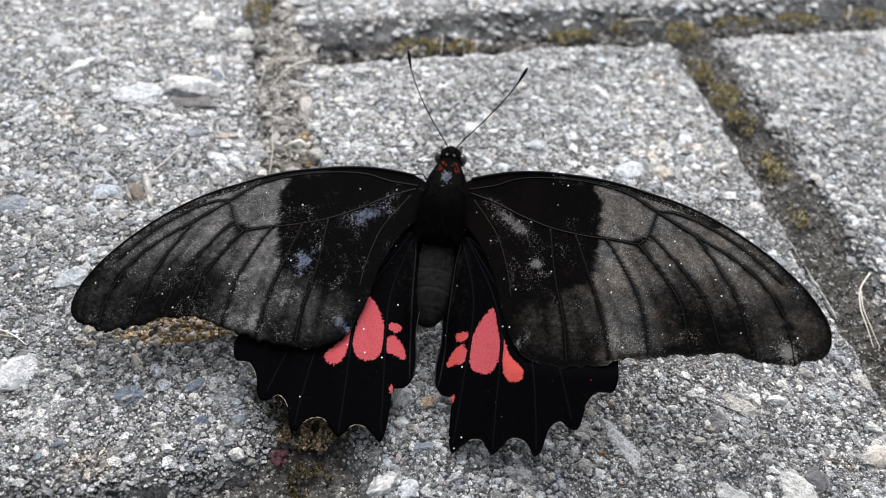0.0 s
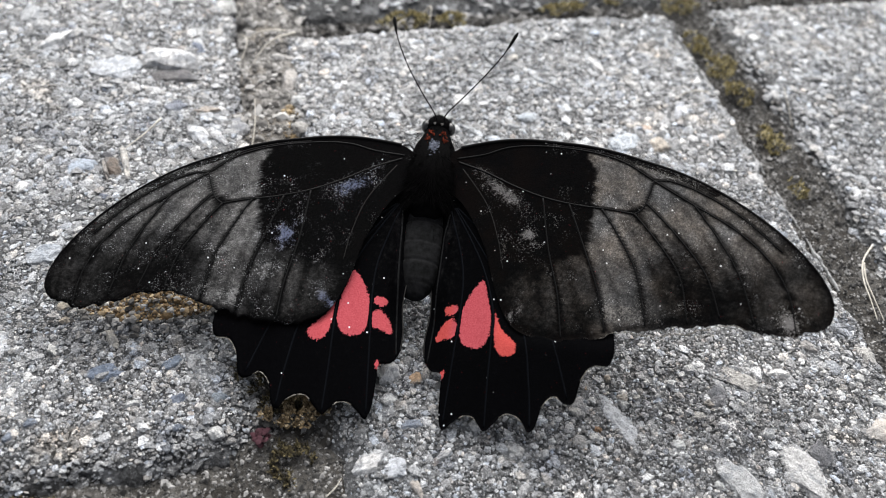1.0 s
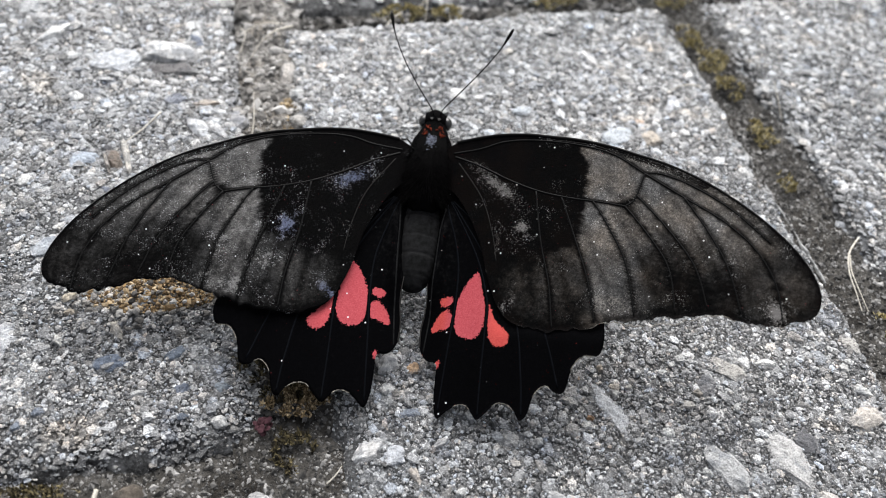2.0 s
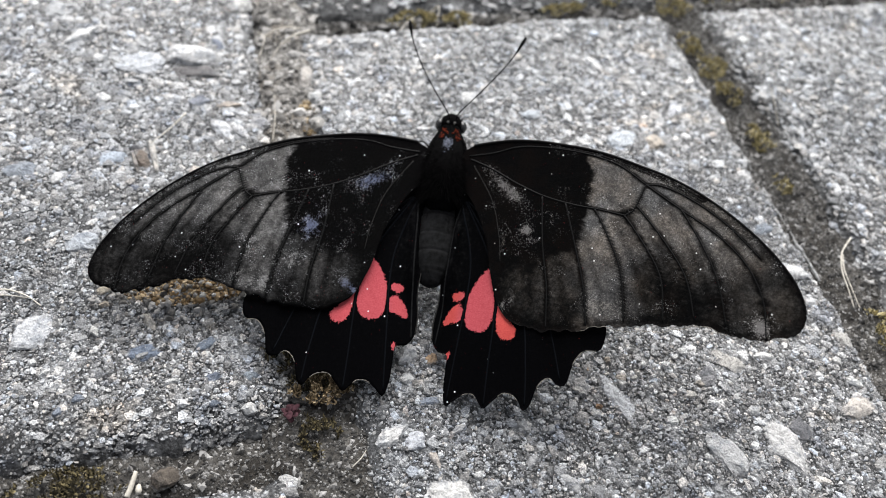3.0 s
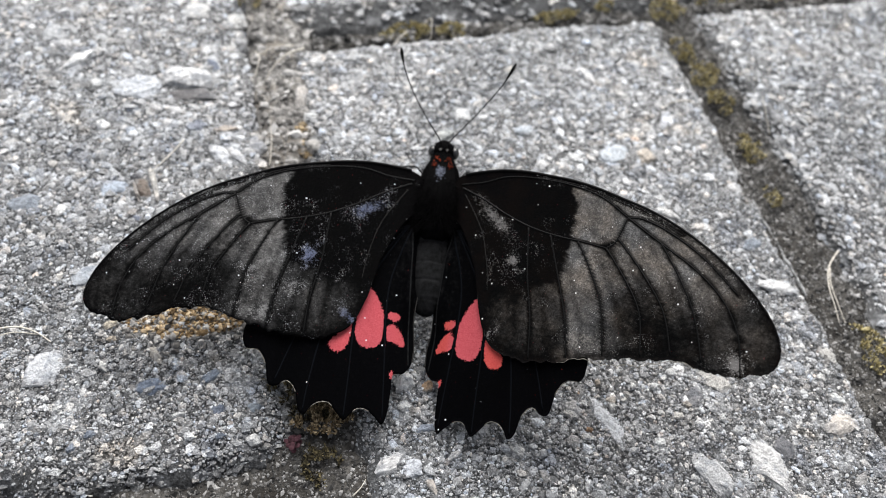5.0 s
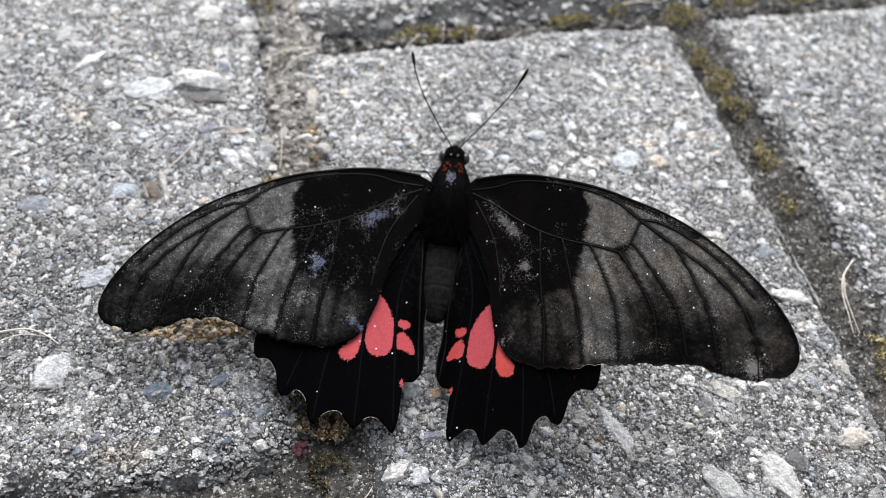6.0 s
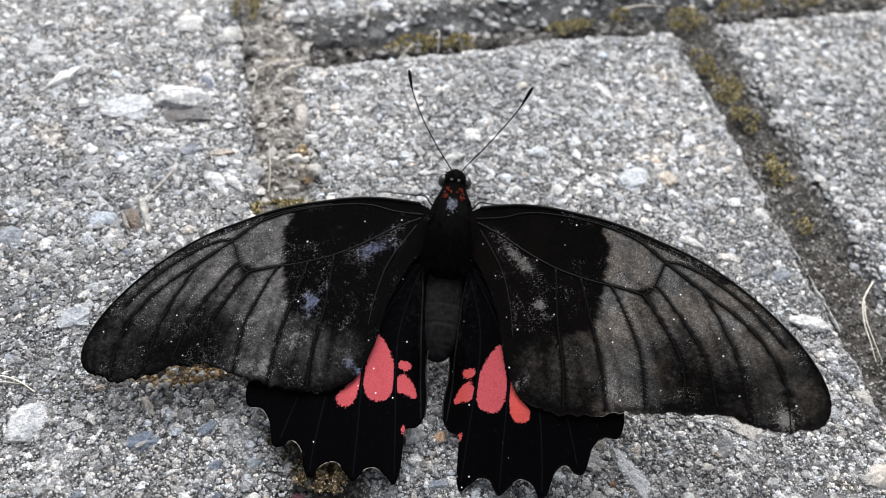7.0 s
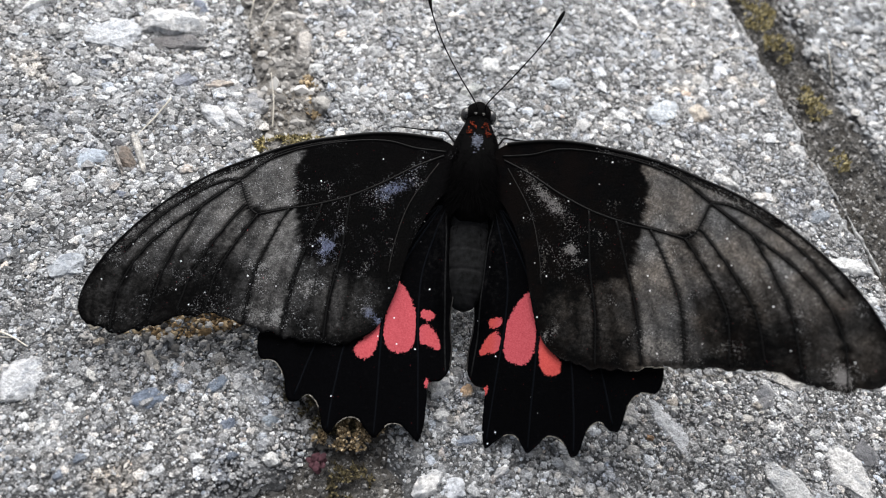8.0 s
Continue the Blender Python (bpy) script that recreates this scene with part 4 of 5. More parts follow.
def inside(px, py, poly):
    """Signed distance to a polygon in millimetres, positive inside."""
    poly = np.asarray(poly, float)
    best, odd = np.full(px.shape, 1e9), np.zeros(px.shape, bool)
    for a, b in zip(poly, np.roll(poly, -1, 0)):
        e = b - a
        t = np.clip(((px - a[0]) * e[0] + (py - a[1]) * e[1]) / (e @ e), 0, 1)
        best = np.minimum(best, np.hypot(px - a[0] - t * e[0], py - a[1] - t * e[1]))
        cross = (a[1] > py) != (b[1] > py)
        odd ^= cross & (px < e[0] * (py - a[1]) / (e[1] if e[1] else 1e-9) + a[0])
    return np.where(odd, best, -best)


def near_line(px, py, points):
    best = np.full(px.shape, 1e9)
    for a, b in zip(points[:-1], points[1:]):
        e = b - a
        t = np.clip(((px - a[0]) * e[0] + (py - a[1]) * e[1]) / (e @ e), 0, 1)
        best = np.minimum(best, np.hypot(px - a[0] - t * e[0], py - a[1] - t * e[1]))
    return best


def smooth(x, a, b):
    t = np.clip((x - a) / (b - a), 0, 1)
    return t * t * (3 - 2 * t)


CELL_VEINS = [
    [(1.9, 2.2), (5.8, 0.6), (9.9, -1.5), (14.1, -3.2), (18.2, -4.2), (21.8, -4.7), (25.0, -5.3)],
    [(1.6, 2.7), (5.5, 3.1), (8.6, 3.9), (12.0, 4.0), (16.5, 3.5), (20.3, 2.7), (23.7, 1.4), (27.1, -1.0)],
    [(25.0, -5.3), (26.0, -4.5), (26.6, -2.8), (27.1, -1.0)],
]
OUTER_VEINS = [
    [(27.1, -1.0), (31.7, -4.1), (36.0, -6.9), (39.5, -10.3), (41.6, -14.3), (42.4, -18.8)],
    [(31.7, -4.1), (34.4, -8.3), (36.6, -12.6), (38.1, -17.9)],
    [(26.3, -3.9), (29.8, -7.9), (33.0, -12.5), (34.6, -17.5)],
    [(25.0, -5.3), (28.0, -9.2), (30.2, -12.9), (31.2, -17.5)],
    [(21.2, -4.7), (23.2, -8.0), (25.4, -12.5), (26.7, -18.4)],
    [(17.2, -4.1), (19.0, -8.8), (21.1, -14.6), (22.3, -19.8)],
    [(13.8, -3.2), (15.0, -10.0), (16.5, -15.6), (17.3, -20.9)],
    [(2.6, 1.2), (6.4, -3.8), (8.4, -8.6), (9.4, -12.6)],
    [(27.1, -1.0), (29.2, -1.1), (32.6, -2.6), (36.8, -5.4), (41.0, -9.4)],
    [(14.0, 4.1), (20.0, 3.1), (25.0, 1.4), (29.5, -0.4), (34.0, -2.7)],
]
FORE_VEINS = CELL_VEINS + OUTER_VEINS
FORE_FOLDS = [
    [(27.5, -6.5), (30.6, -10.4), (32.8, -15.0)], [(23.6, -6.0), (26.4, -10.6), (28.8, -16.0)], [(19.6, -6.0), (21.6, -11.0), (24.2, -18.0)],
    [(18.0, -1.2), (21.5, -2.6), (25.0, -4.4)], [(30.4, -4.6), (33.6, -9.6), (36.2, -15.4)], [(13.6, -12.8), (14.6, -17.0), (15.0, -20.4)], [(17.6, -12.6), (18.9, -17.0), (19.8, -20.4)],
]
HIND_VEINS = [
    [(3.2, -4.0), (9.0, -12.0), (13.8, -20.0), (15.4, -26.8), (16.0, -31.6)],
    [(3.0, -4.0), (7.6, -11.5), (9.8, -17.4), (10.2, -22.0), (10.4, -27.0), (10.7, -32.2)],
    [(2.6, -4.5), (5.2, -12.0), (5.8, -18.0), (5.7, -24.0), (5.6, -32.2)],
    [(3.4, -4.0), (11.0, -11.0), (16.6, -19.0), (20.0, -28.0)],
    [(2.5, -5.0), (2.7, -14.0), (2.6, -19.0), (2.4, -25.0)],
]


SPAN = 0.03   # the right forewing is a touch longer than the left


def hollow(p, side):
    """The left forewing's outer edge is worn back a little in the middle, the right one's is fuller."""
    rear = smooth(-p[:, 1], 14.5, 17.0)
    if side > 0:
        p[:, 1] -= rear * 0.85 * np.exp(-(((p[:, 0] - 29.5) / 4.0) ** 2))
    else:
        p[:, 1] += rear * (0.3 + 0.6 * np.exp(-(((p[:, 0] - 31.0) / 5.0) ** 2)))


def ragged_edge(p, side):
    """Short nicks in the fringe between the vein ends."""
    rear = smooth(-p[:, 1], 15.5, 18.0) * smooth(p[:, 0], 12.0, 16.0)
    p[:, 1] += rear * (0.45 * (vnoise(p[:, 0] * 0.9 + 50 + 9 * side, p[:, 0] * 0, 41) - 0.5) + 0.36 * (vnoise(p[:, 0] * 3.1 + 50, p[:, 0] * 0 + side, 42) - 0.5))


def wing_mesh(name, outline, hub, camber, side, fields, rings=58, steps=10):
    rim = spline(outline, steps, True)
    if outline is FORE_OUTLINE:
        hollow(rim, side)
    worn = rim.copy()
    if outline is FORE_OUTLINE:
        ragged_edge(worn, side)
    nicks = worn - rim
    rim[:, 0] += side * SPAN * np.clip(rim[:, 0] - 20.0, 0, None)
    m = len(rim)
    r = np.linspace(0.03, 1.0, rings)
    p = hub + r[:, None, None] * (rim[None] - hub) + (r ** 16)[:, None, None] * nicks[None]
    u, v = p[..., 0].ravel(), p[..., 1].ravel()
    w = camber(u, v)
    verts = np.stack([u * side, v, w], 1)
    idx = np.arange(rings * m).reshape(rings, m)
    nxt = np.roll(idx, -1, 1)
    quads = np.stack([idx[:-1], nxt[:-1], nxt[1:], idx[1:]], -1).reshape(-1, 4)
    verts = np.concatenate([verts, [[hub[0] * side, hub[1], float(camber(np.array(hub[0]), np.array(hub[1])))]]])
    caps = np.stack([np.full(m, rings * m), nxt[0], idx[0], idx[0]], 1)
    if side > 0:
        quads = quads[:, ::-1]
        caps = caps[:, [0, 2, 1, 1]]
    n = len(verts)
    tri = np.concatenate([quads[:, [0, 1, 2]], quads[:, [0, 2, 3]], caps[:, :3]])
    # upper and lower skin, closed along the rim
    low = verts.copy()
    low[:, 2] -= 0.12
    k = np.arange(m)
    o = (rings - 1) * m
    rim_quads = np.stack([o + k, o + (k + 1) % m, n + o + (k + 1) % m, n + o + k], 1)
    rim_tri = np.concatenate([rim_quads[:, [0, 1, 2]], rim_quads[:, [0, 2, 3]]])
    me = mesh_from(name, np.concatenate([verts, low]) * MM, np.concatenate([tri, tri[:, ::-1] + n, rim_tri]), WING, True)
    for key, values in fields(np.append(u, hub[0]), np.append(v, hub[1])).items():
        at = me.attributes.new(key, "FLOAT", "POINT")
        at.data.foreach_set("value", np.tile(values, 2).astype(np.float32))
    return me


def gauss(u, v, cu, cv, ru, rv, turn=0.0):
    c, s = math.cos(radians(turn)), math.sin(radians(turn))
    x, y = (u - cu) * c + (v - cv) * s, -(u - cu) * s + (v - cv) * c
    return np.exp(-((x / ru) ** 2 + (y / rv) ** 2))


def fore_fields(side):
    lines = [spline(p, 6) for p in FORE_VEINS]
    folds = [spline(p, 6) for p in FORE_FOLDS]

    def fields(u, v):
        u = u - side * SPAN * np.clip(u - 20.0, 0, None)
        d = inside(u, v, SMOKE_ZONE) + 0.5 * (vnoise(u * 0.8 + 20, v * 0.8 + 20, 35) - 0.5) + 0.8 * (vnoise(u * 2.6 + 20, v * 2.6 + 20, 36) - 0.5)
        vein = np.min([near_line(u, v, p) for p in lines], 0)
        fold = np.min([near_line(u, v, p) for p in folds], 0)
        streak = smooth(vein, 0.06, 0.5) * (0.62 + 0.38 * smooth(fold, 0.05, 0.7))
        smoke = smooth(d, -0.5 - 1.9 * smooth(-v, 8.0, 12.0), 0.6 + 1.9 * smooth(-v, 8.0, 12.0)) * (1 - 0.5 * smooth(u * 0.8 - v * 0.6, 23, 37))
        smoke = smoke * (0.08 + 0.92 * streak) * (0.88 if side < 0 else 1.0) * (1 - (0.62 if side < 0 else 0.72) * smooth(-v, 9.5, 13.5))
        rear = gauss(u, v, 34.0, -16.0, 10.0, 5.6)
        wedge = gauss(u, v, 29.0, -11.5, 7.5, 2.6, -56)
        far = smooth(u, 19.5, 23.0) * (0.1 + (0.5 if side < 0 else 0.74) * streak) * (1 - 0.85 * rear) * (1 - 0.5 * smooth(u, 34, 44))
        margin = smooth(inside(u, v, FORE_OUTLINE), 0.0, 1.4)
        smoke = np.maximum(smoke, far) * (1 - 0.55 * wedge) * (1 - 0.95 * gauss(u, v, 25.1, -5.1, 1.0, 0.9)) * (0.35 + 0.65 * margin)
        smoke = smoke * (0.7 + 0.6 * vnoise(u * 0.5 + 40, v * 0.5 + 40, 31)) * (1 - 0.22 * gauss(u, v, 23.0, -1.2, 3.2, 2.8))
        clump = vnoise(u * 0.42 + 7, v * 0.42 + 70, 33) * vnoise(u * 1.4 + 3, v * 1.4 + 9, 34)
        front = smooth(u, 9, 17) * (1 - smooth(u, 34, 44)) * smooth(-inside(u, v, FORE_OUTLINE), -2.0, -0.5) * smooth(v + 0.42 * u, 6.0, 9.0)
        dust = 0.34 * smooth(smoke, 0.1, 0.6) + (0.06 if side < 0 else 0.05) + (1.1 if side < 0 else 0.75) * clump * (0.45 + 0.55 * smooth(0.35 * u - v, 4.0, 9.0)) + 0.5 * front
        spots = [(8.4, -2.2, 3.6 if side < 0 else 4.2, 1.2 if side < 0 else 1.0, -26 if side < 0 else -36, 0.95 if side < 0 else 1.1), (11.2, -18.2, 1.4, 0.8, 40, 0.78), (5.6, 0.8, 2.0, 0.6, -35, 0.5), (24.0, -17.6, 3.0, 1.2, 0, 0.5), (31.0, -16.6, 3.4, 1.0, 0, 0.45)]
        spots += [(16.8, -9.5, 1.7, 1.4, -40, 0.95), (21.5, -10.5, 2.4, 1.6, 0, 0.5), (18.5, -14.5, 1.5, 2.2, 0, 0.4), (24.4, -12.5, 1.4, 1.8, 0, 0.4), (14.6, -7.4, 0.9, 0.7, 0, 0.7)] if side < 0 else [(12.4, -8.0, 0.9, 0.7, 0, 1.2), (13.5, -9.5, 0.8, 0.6, 0, 0.9), (9.4, -10.4, 0.6, 1.8, 0, 0.45), (15.6, -6.4, 1.6, 1.0, -20, 0.2), (41.8, -17.8, 0.9, 1.3, 0, 1.5), (9.6, -9.5, 2.2, 3.6, 0, 0.12), (11.6, -5.2, 3.2, 1.6, -30, 0.14)]
        for cu, cv, ru, rv, turn, much in spots:
            dust = dust + much * gauss(u, v, cu, cv, ru, rv, turn)
        blue = np.clip(sum(gauss(u, v, cu, cv, ru * 1.5, rv * 1.6, turn) for cu, cv, ru, rv, turn, much in spots if much > 0.7), 0, 1) * (1.0 if side < 0 else 0.14)
        return {"smoke": np.clip(smoke, 0, 1), "rose": np.zeros_like(u), "dust": np.clip(dust, 0, 2.0), "blue": blue, "warm": np.full_like(u, 0.1 if side < 0 else 0.55), "orange": np.zeros_like(u)}

    return fields


def hind_fields(side):
    lines = [spline(p, 6) for p in HIND_VEINS]

    def fields(u, v):
        d = np.max([inside(u, v, spline(p, 5, True)) for p in ROSES], 0)
        rose = smooth(d, -0.35, 0.35)
        vein = np.min([near_line(u, v, p) for p in lines], 0)
        rose = rose * smooth(vein, 0.1, 0.3)
        orange = (0.55 * smooth(u, 9.5, 11.0) + 0.5 * smooth(-u, -5.6, -4.2)) * (1.0 if side > 0 else 0.15)
        # the sheen by the inner margin is painted in with the smoky colour
        return {"smoke": 0.01 + 0.08 * gauss(u, v, 3.5, -10.0, 2.6, 8.0), "rose": rose, "dust": np.full_like(u, 0.015), "blue": np.ones_like(u), "warm": np.zeros_like(u), "orange": orange}

    return fields


def lifted(points, camber, side, lift):
    p = spline(points, 7)
    if camber is fore_camber:
        hollow(p, side)
        ragged_edge(p, side)
    p[:, 0] += side * SPAN * np.clip(p[:, 0] - 20.0, 0, None)
    return np.stack([p[:, 0] * side, p[:, 1], camber(p[:, 0], p[:, 1]) + lift], 1)


def forewing(side):
    ob = part("forewing", wing_mesh("forewing", FORE_OUTLINE, np.array((3.0, 1.5)), fore_camber, side, fore_fields(side)), butterfly, "black forewing with a smoky translucent outer half")
    for k, points in enumerate(FORE_VEINS):
        # vein 12 is pale: the leading edge's highlight put into its colour
        v, f = tube(lifted(points, fore_camber, side, -0.05), 0.07 if k in (10, 12) else 0.17 if k < 2 else 0.13, 0.06 if k in (10, 12) else 0.11, 6)
        part("vein", mesh_from("vein", v, f, PALE_VEIN if k in (10, 12) else VEIN, True), ob)
    rear = np.array(FORE_OUTLINE[22:30])
    hollow(rear, side)
    v, f = tube(lifted(rear, fore_camber, side, -0.05), 0.05, 0.04, 5)
    part("fringe", mesh_from("fringe", v, f, FRINGE, True), ob, "thin pale fringe along the outer edge of the wing")
    edge = [p for p in FORE_OUTLINE[1:17]]
    v, f = tube(lifted(edge, fore_camber, side, -0.02), 0.24, 0.1, 6)
    part("leading_edge", mesh_from("leading_edge", v, f, VEIN, True), ob)
    return ob


def hindwing(side):
    ob = part("hindwing", wing_mesh("hindwing", HIND_OUTLINE, np.array((5.0, -8.0)), hind_camber, side, hind_fields(side)), butterfly, "scalloped black hindwing with rose-red patches")
    for k, points in enumerate(HIND_VEINS):
        v, f = tube(lifted(points, hind_camber, side, -0.07), 0.17, 0.13, 6)
        part("vein", mesh_from("vein", v, f, FOLD_VEIN if k == 4 else HIND_VEIN, True), ob)
    v, f = tube(lifted(HIND_OUTLINE[30:36], hind_camber, side, 0.0), 0.09, 0.06, 6)
    part("inner_edge", mesh_from("inner_edge", v, f, PALE_VEIN, True), ob)
    rim = spline(HIND_OUTLINE, 8, True)
    for a, b in ((7.2, 9.3), (11.6, 13.3), (16.2, 18.5), (21.6, 23.6)):
        arc = rim[int(a * 8) : int(b * 8)]
        line = np.stack([arc[:, 0] * side, arc[:, 1], hind_camber(arc[:, 0], arc[:, 1]) - 0.02], 1)
        v, f = tube(line, 0, 0, 5, 0.02 + 0.05 * vnoise(line[:, 0] * 3.5 + 40, line[:, 1] * 3.5 + 40, 44))
        part("fringe", mesh_from("fringe", v, f, FRINGE, True), ob, "thin white fringe in a scallop of the wing")
    return ob


def body_tube(stations, sides=20):
    """A round body from stations (y, z, half width, half height)."""
    s = spline(stations, 6)
    ang = np.linspace(0, 2 * math.pi, sides, endpoint=False)
    ring = np.stack([np.cos(ang)[None] * s[:, 2:3], np.repeat(s[:, :1], sides, 1), s[:, 1:2] + np.sin(ang)[None] * s[:, 3:4]], -1)
    n = len(s)
    v = np.concatenate([ring.reshape(-1, 3), [[0, s[0, 0], s[0, 1]], [0, s[-1, 0], s[-1, 1]]]])
    f = []
    for i in range(n - 1):
        for k in range(sides):
            a, b, c, d = i * sides + k, i * sides + (k + 1) % sides, (i + 1) * sides + (k + 1) % sides, (i + 1) * sides + k
            f += [[a, b, c], [a, c, d]]
    for k in range(sides):
        f += [[n * sides, (k + 1) % sides, k], [n * sides + 1, (n - 1) * sides + k, (n - 1) * sides + (k + 1) % sides]]
    return v * MM, np.array(f)


def fur(count, seed, place):
    """Fine tapered hairs."""
    rng = np.random.default_rng(seed)
    v, f = [], []
    for k in range(count):
        p, d, length = place(rng)
        d = d / np.linalg.norm(d)
        s = np.cross(d, rng.normal(0, 1, 3))
        s *= 0.024 / np.linalg.norm(s)
        t = np.cross(d, s)
        bend = np.array([0, -0.25, -0.12]) * length
        n = len(v)
        v += [p + s, p - s * 0.5 + t, p - s * 0.5 - t, p + d * length * 0.6 + bend * 0.3, p + d * length + bend]
        f += [[n, n + 1, n + 3], [n + 1, n + 2, n + 3], [n + 2, n, n + 3], [n, n + 1, n + 4]]
    return mesh_from("fur", np.array(v) * MM, np.array(f), FUR)


def build_body():
    v, f = body_tube([(-6.2, 7.6, 1.6, 1.7), (-4.0, 8.6, 2.7, 2.6), (-1.0, 9.2, 3.4, 3.0), (2.0, 9.6, 3.2, 2.8), (4.6, 10.1, 2.9, 2.15), (6.4, 10.5, 2.15, 1.65), (7.8, 10.7, 1.6, 1.4)])
    thorax = part("thorax", mesh_from("thorax", v, f, BODY, True), butterfly, "black furry thorax")

    def on_thorax(rng):
        y = rng.uniform(-5, 6.0)
        a = rng.uniform(-0.2, math.pi + 0.2)
        w = 3.1 - 0.045 * (y + 0.5) ** 2
        n = np.array([math.cos(a), -0.7 + 0.12 * y, math.sin(a) * 0.7])
        return np.array([math.cos(a) * w, y, 9.2 + 0.06 * y + math.sin(a) * w * 0.92]), n, rng.uniform(0.8, 1.9) + max(0.0, -y - 2.0) * 0.15

    part("fur", fur(4200, 7, on_thorax), thorax, "", "stuff")

    def beside_abdomen(rng):
        s = rng.choice((-1.0, 1.0))
        y = rng.uniform(-9, -2.5)
        return np.array([s * rng.uniform(1.2, 5.4), y, 9.9 + 0.2 * y]), np.array([s * 0.15, -1.0, 0.05]), rng.uniform(0.9, 2.0)

    part("hair_tuft", fur(60, 8, beside_abdomen), thorax, "", "stuff")

    def shoulders(rng):
        side = rng.choice((-1.0, 1.0))
        y = rng.uniform(1.0, 6.6)
        return np.array([side * rng.uniform(1.6, 2.9), y, 11.2 + 0.1 * y]), np.array([side * 0.9, rng.uniform(-0.6, 0.5), 0.6]), rng.uniform(0.3, 0.8)

    part("shoulder_tuft", fur(320, 17, shoulders), thorax, "", "stuff")
    rings = []
    for y in np.arange(-4.0, -16.8, -0.33):
        w = float(np.interp(-y, (4.0, 7.0, 10.0, 13.0, 15.0, 16.2, 16.7), (2.8, 3.3, 3.35, 2.95, 2.25, 1.25, 0.3)))
        fold = 1 - 0.055 * math.exp(-(((-y - 6.6) % 2.7) / 0.35) ** 2)
        rings.append((y, 6.6 + (y + 5.5) * 0.17, w * fold, w * 0.72 * fold))
    v, f = body_tube(rings)
    part("abdomen", mesh_from("abdomen", v, f, ABDOMEN, True), butterfly, "dark grey segmented abdomen")
    v, f = blob((0, 8.9, 10.8), (1.75, 1.9, 1.6), ICO3, 0.12)
    head = part("head", mesh_from("head", v, f, BODY, True), butterfly, "small black furry head")
    for s in (-1, 1):
        v, f = blob((s * 1.62, 8.9, 10.7), (0.78, 1.0, 0.95), ICO3)
        part("eye", mesh_from("eye", v, f, EYE, True), head, "shiny dark grey compound eye")
        for x, y, z, r in ((0.9, 6.6, 12.12, 0.27), (1.15, 5.1, 12.2, 0.31), (0.45, 5.9, 12.3, 0.12), (1.25, 6.0, 11.9, 0.12), (0.5, 8.1, 12.3, 0.12)):
            tuft = np.random.default_rng(int(100 * x + 7 * y) + 500 * (s + 1))
            count = int(60 * r) + 4
            px, py = s * x + tuft.normal(0, 0.62 * r, count), y + tuft.normal(0, 0.8 * r, count)
            v, f = crumbs(px, py, z - 0.06 - 0.25 * (np.abs(px) - x), tuft.uniform(0.05, 0.12, count), tuft, 0.6)
            part("spot", mesh_from("spot", v, f, SPOT if y < 8 else PALE_SPOT, True), head, "orange-red scale spot" if y < 8 else "tiny white scale spot")

    def on_head(rng):
        a = rng.uniform(0, math.pi)
        y = rng.uniform(5.6, 10.4)
        w = 1.75 * math.sqrt(max(0.1, 1 - ((y - 8.4) / 3.2) ** 2))
        return np.array([math.cos(a) * w, y, 10.7 + math.sin(a) * w * 0.9]), np.array([math.cos(a), 0.3, math.sin(a)]), rng.uniform(0.25, 0.6)

    part("fur", fur(420, 9, on_head), head, "", "stuff")
    rng = np.random.default_rng(31)
    px, py = rng.normal(-0.15, 0.34, 170), rng.normal(3.4, 0.6, 170)
    v, f = crumbs(px, py, 12.42 - 0.14 * px**2 - 0.02 * (py - 3) ** 2, rng.uniform(0.05, 0.14, 170), rng, 0.5)
    part("dust_patch", mesh_from("dust_patch", v, f, make_plain("grey_blue_dust", (0.075, 0.082, 0.105), 0.8, 0.1, 0.9, 2600)), thorax, "worn grey-blue patch")


def local(x, y, z):
    """A place on the pavement, in millimetres, as the butterfly's own."""
    q = butterfly.matrix_world.inverted() @ Vector((x * MM, y * MM, z * MM))
    return tuple(c / MM for c in q)


def antenna(points):
    line = spline([local(*p) for p in points], 12)
    n = len(line)
    t = np.linspace(0, 1, n)
    radii = 0.09 - 0.012 * t + 0.18 * smooth(t, 0.8, 0.93) * (1 - 0.75 * smooth(t, 0.95, 1.0))
    v, f = tube(line, 0, 0, 8, radii)
    part("antenna", mesh_from("antenna", v, f, HORN, True), butterfly, "long thin black clubbed antenna")


def leg(points, r=0.2):
    v, f = tube(spline(points, 5), r, r * 0.5, 6)
    part("leg", mesh_from("leg", v, f, HORN, True), butterfly, "thin black jointed leg")


build_body()
wings = {(name, side): make(side) for name, make in (("fore", forewing), ("hind", hindwing)) for side in (-1, 1)}
antenna([(-2.5, 98.3, 11.9), (-2.7, 98.9, 13.0), (-4.2, 102.2, 14.7), (-5.5, 106.0, 16.4), (-6.2, 109.8, 18.0), (-6.2, 112.8, 19.3)])
antenna([(-1.4, 98.2, 11.9), (-1.1, 98.6, 13.0), (1.9, 100.2, 14.8), (5.0, 102.0, 16.6), (7.8, 103.8, 18.5), (10.05, 105.8, 20.4)])
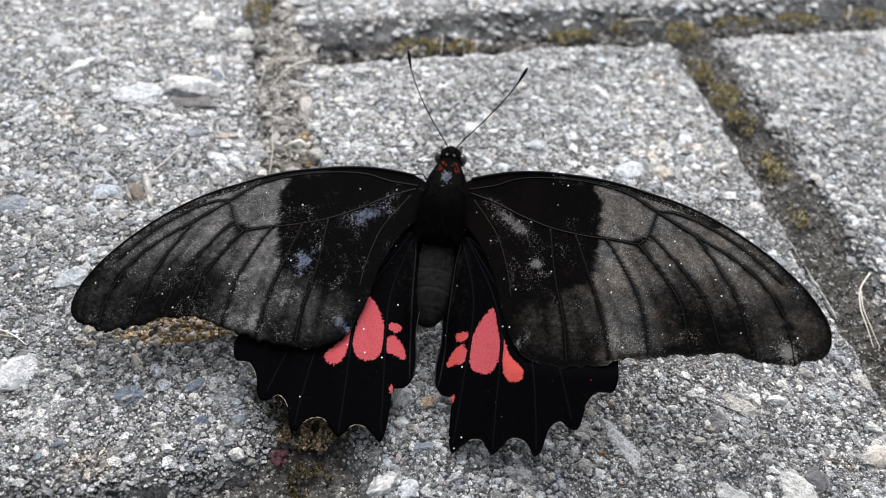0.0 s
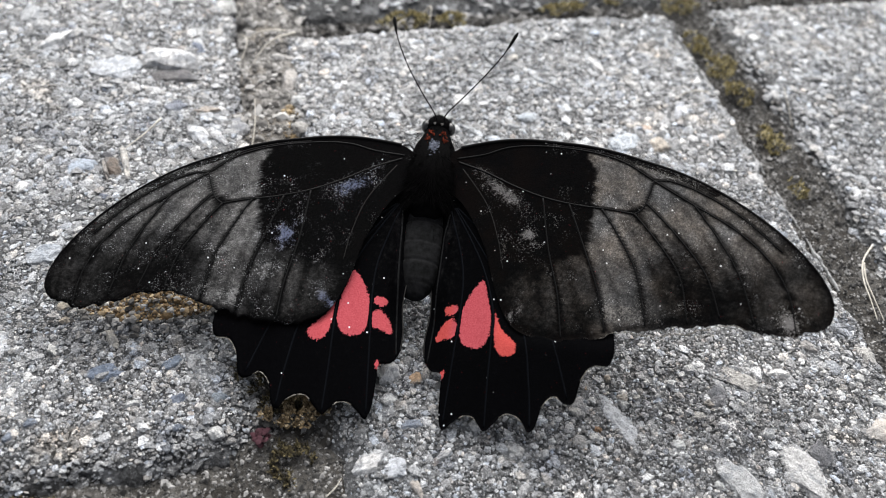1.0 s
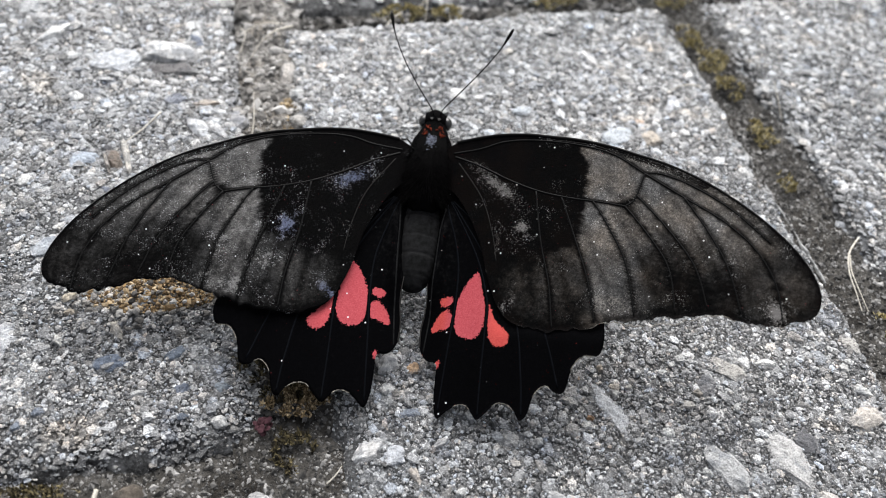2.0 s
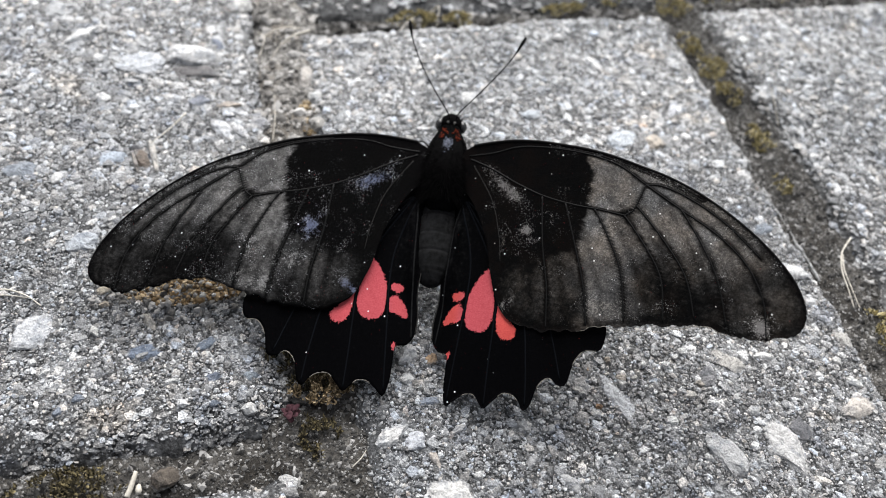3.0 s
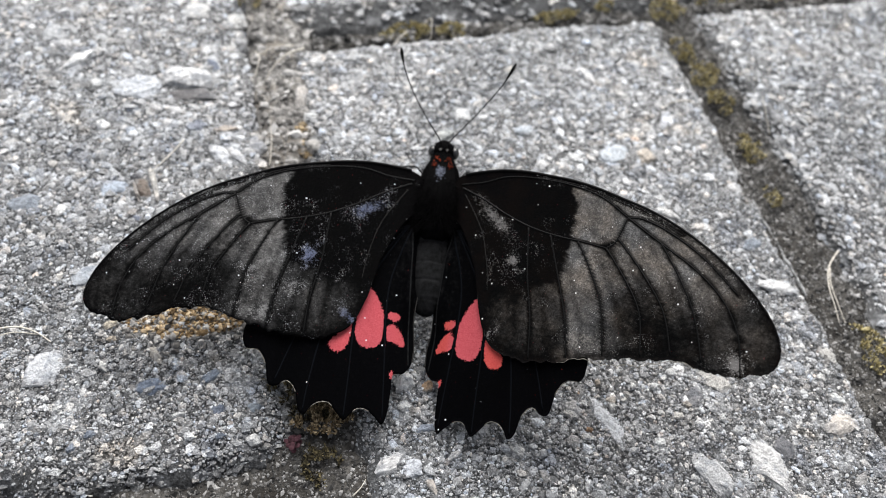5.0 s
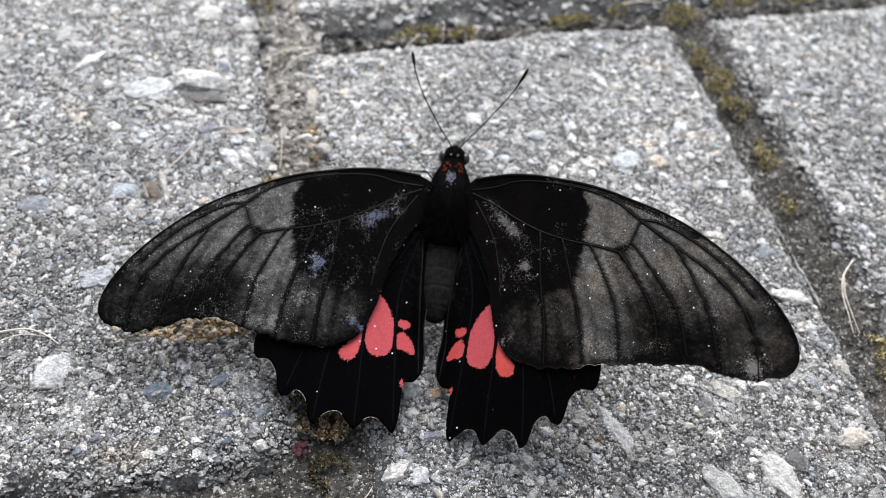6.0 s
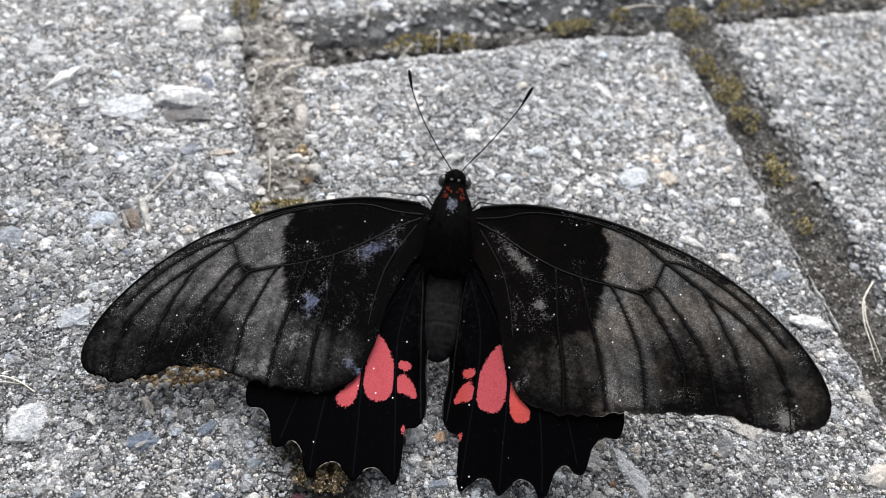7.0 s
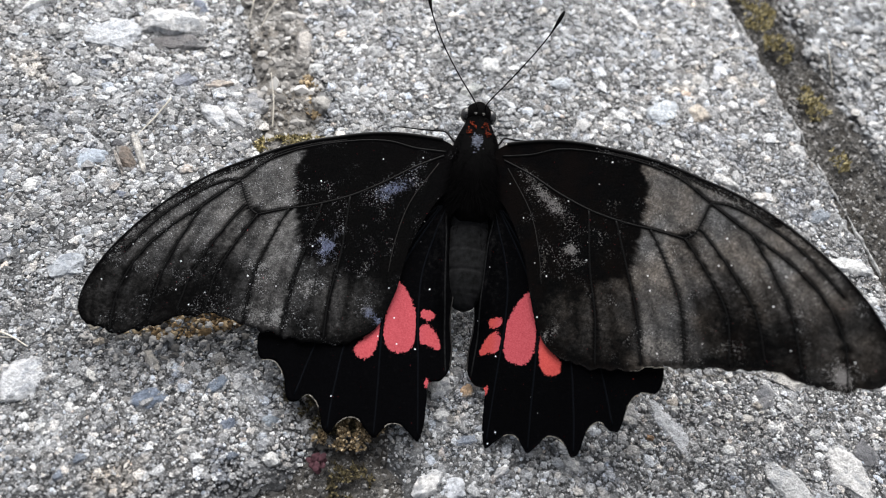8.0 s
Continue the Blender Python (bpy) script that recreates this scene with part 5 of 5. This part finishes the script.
for s in (-1, 1):
    leg([(s * 1.4, 4.0, 8.6), (s * 3.2, 6.2, 8.8), (s * 4.1, 8.6, 7.0), (s * 6.2, 10.7, 4.2), (s * 10.6, 12.6, 1.7), (s * 11.6, 13.2, 0.4)], 0.15)
    leg([(s * 1.6, 0.8, 7.6), (s * 4.4, 1.4, 6.4), (s * 7.0, 0.4, 2.2), (s * 9.4, -0.6, 0.4)])
    leg([(s * 1.5, -2.0, 7.2), (s * 3.8, -4.0, 5.6), (s * 5.0, -7.0, 2.0), (s * 6.2, -10.0, 0.4)])

# wing angles in degrees: seconds, then left and right lift, twist and sweep
FORE_ROWS = [
    (0.0, 3.9, 16.3, -9.1, 21.2, 22.4, -3.3), (0.5, 2.3, 16.5, -8.5, 22.6, 22.5, -4.0), (1.0, 2.9, 16.6, -8.8, 19.7, 22.5, -3.1), (1.2, 3.1, 16.5, -8.8, 20.9, 22.5, -3.5), (2.3, 7.6, 16.4, -9.4, 23.2, 21.1, -4.5), (2.5, 6.1, 16.4, -8.8, 30.4, 21.0, -6.2), (3.0, 2.4, 16.9, -8.5, 26.4, 22.4, -9.5),
    (3.5, 2.2, 17.0, -8.4, 26.2, 22.1, -9.0), (4.0, 8.5, 16.5, -10.0, 29.9, 20.9, -8.7), (4.5, 10.7, 16.2, -9.9, 35.8, 20.1, -10.4), (4.7, 8.9, 16.3, -9.0, 32.4, 20.4, -12.5), (5.8, 11.1, 17.2, -10.4, 28.1, 22.1, -7.9), (6.0, 6.0, 17.3, -9.5, 30.4, 22.4, -9.7), (6.5, 1.1, 17.9, -8.0, 24.1, 23.2, -9.4),
    (7.0, 3.2, 18.1, -8.9, 22.4, 23.4, -7.9), (7.5, 2.9, 18.1, -8.5, 27.3, 23.2, -9.2), (8.0, 2.5, 18.2, -8.3, 27.2, 23.2, -9.8),
]
HIND_ROWS = [
    (0.0, 3.1, 12.3, -5.9, 20.3, 17.4, -4.5), (0.5, 1.8, 12.5, -5.5, 21.2, 17.5, -4.9), (1.0, 2.5, 12.6, -5.7, 19.3, 17.6, -4.3), (1.2, 2.8, 12.6, -5.6, 20.6, 17.6, -4.7), (2.3, 6.2, 12.4, -5.8, 22.6, 17.2, -5.4), (2.5, 5.3, 12.6, -5.3, 29.1, 16.9, -7.0), (3.0, 2.0, 13.1, -4.6, 24.0, 17.6, -7.4),
    (3.5, 1.7, 13.0, -4.5, 24.4, 17.8, -7.3), (4.0, 6.7, 12.4, -5.7, 28.6, 17.2, -7.5), (4.5, 8.7, 11.7, -5.6, 34.6, 16.5, -8.7), (4.7, 6.0, 11.7, -4.9, 30.8, 17.4, -9.5), (5.8, 9.2, 12.3, -6.9, 27.9, 18.1, -6.7), (6.0, 4.1, 12.5, -5.8, 28.5, 18.3, -8.1), (6.5, -0.3, 13.0, -4.5, 22.2, 18.8, -7.3),
    (7.0, 1.3, 13.1, -5.4, 20.8, 19.1, -6.2), (7.5, 1.0, 13.0, -4.8, 25.1, 18.7, -7.5), (8.0, 0.7, 13.0, -4.6, 25.0, 18.8, -7.6),
]


def wing_pose(side, hinge, lift, twist, sweep):
    turn = Vector((radians(twist), -radians(lift) * side, radians(sweep) * side))
    return Matrix.Translation((side * hinge[0] * MM, 0, hinge[1] * MM)) @ Matrix.Rotation(turn.length, 4, turn.normalized())


def motions():
    for name, hinge, rows in (("fore", FORE_HINGE, FORE_ROWS), ("hind", HIND_HINGE, HIND_ROWS)):
        for side in (-1, 1):
            k = 1 if side < 0 else 4
            walk(wings[name, side], [(row[0], wing_pose(side, hinge, *row[k : k + 3])) for row in rows])


motions()
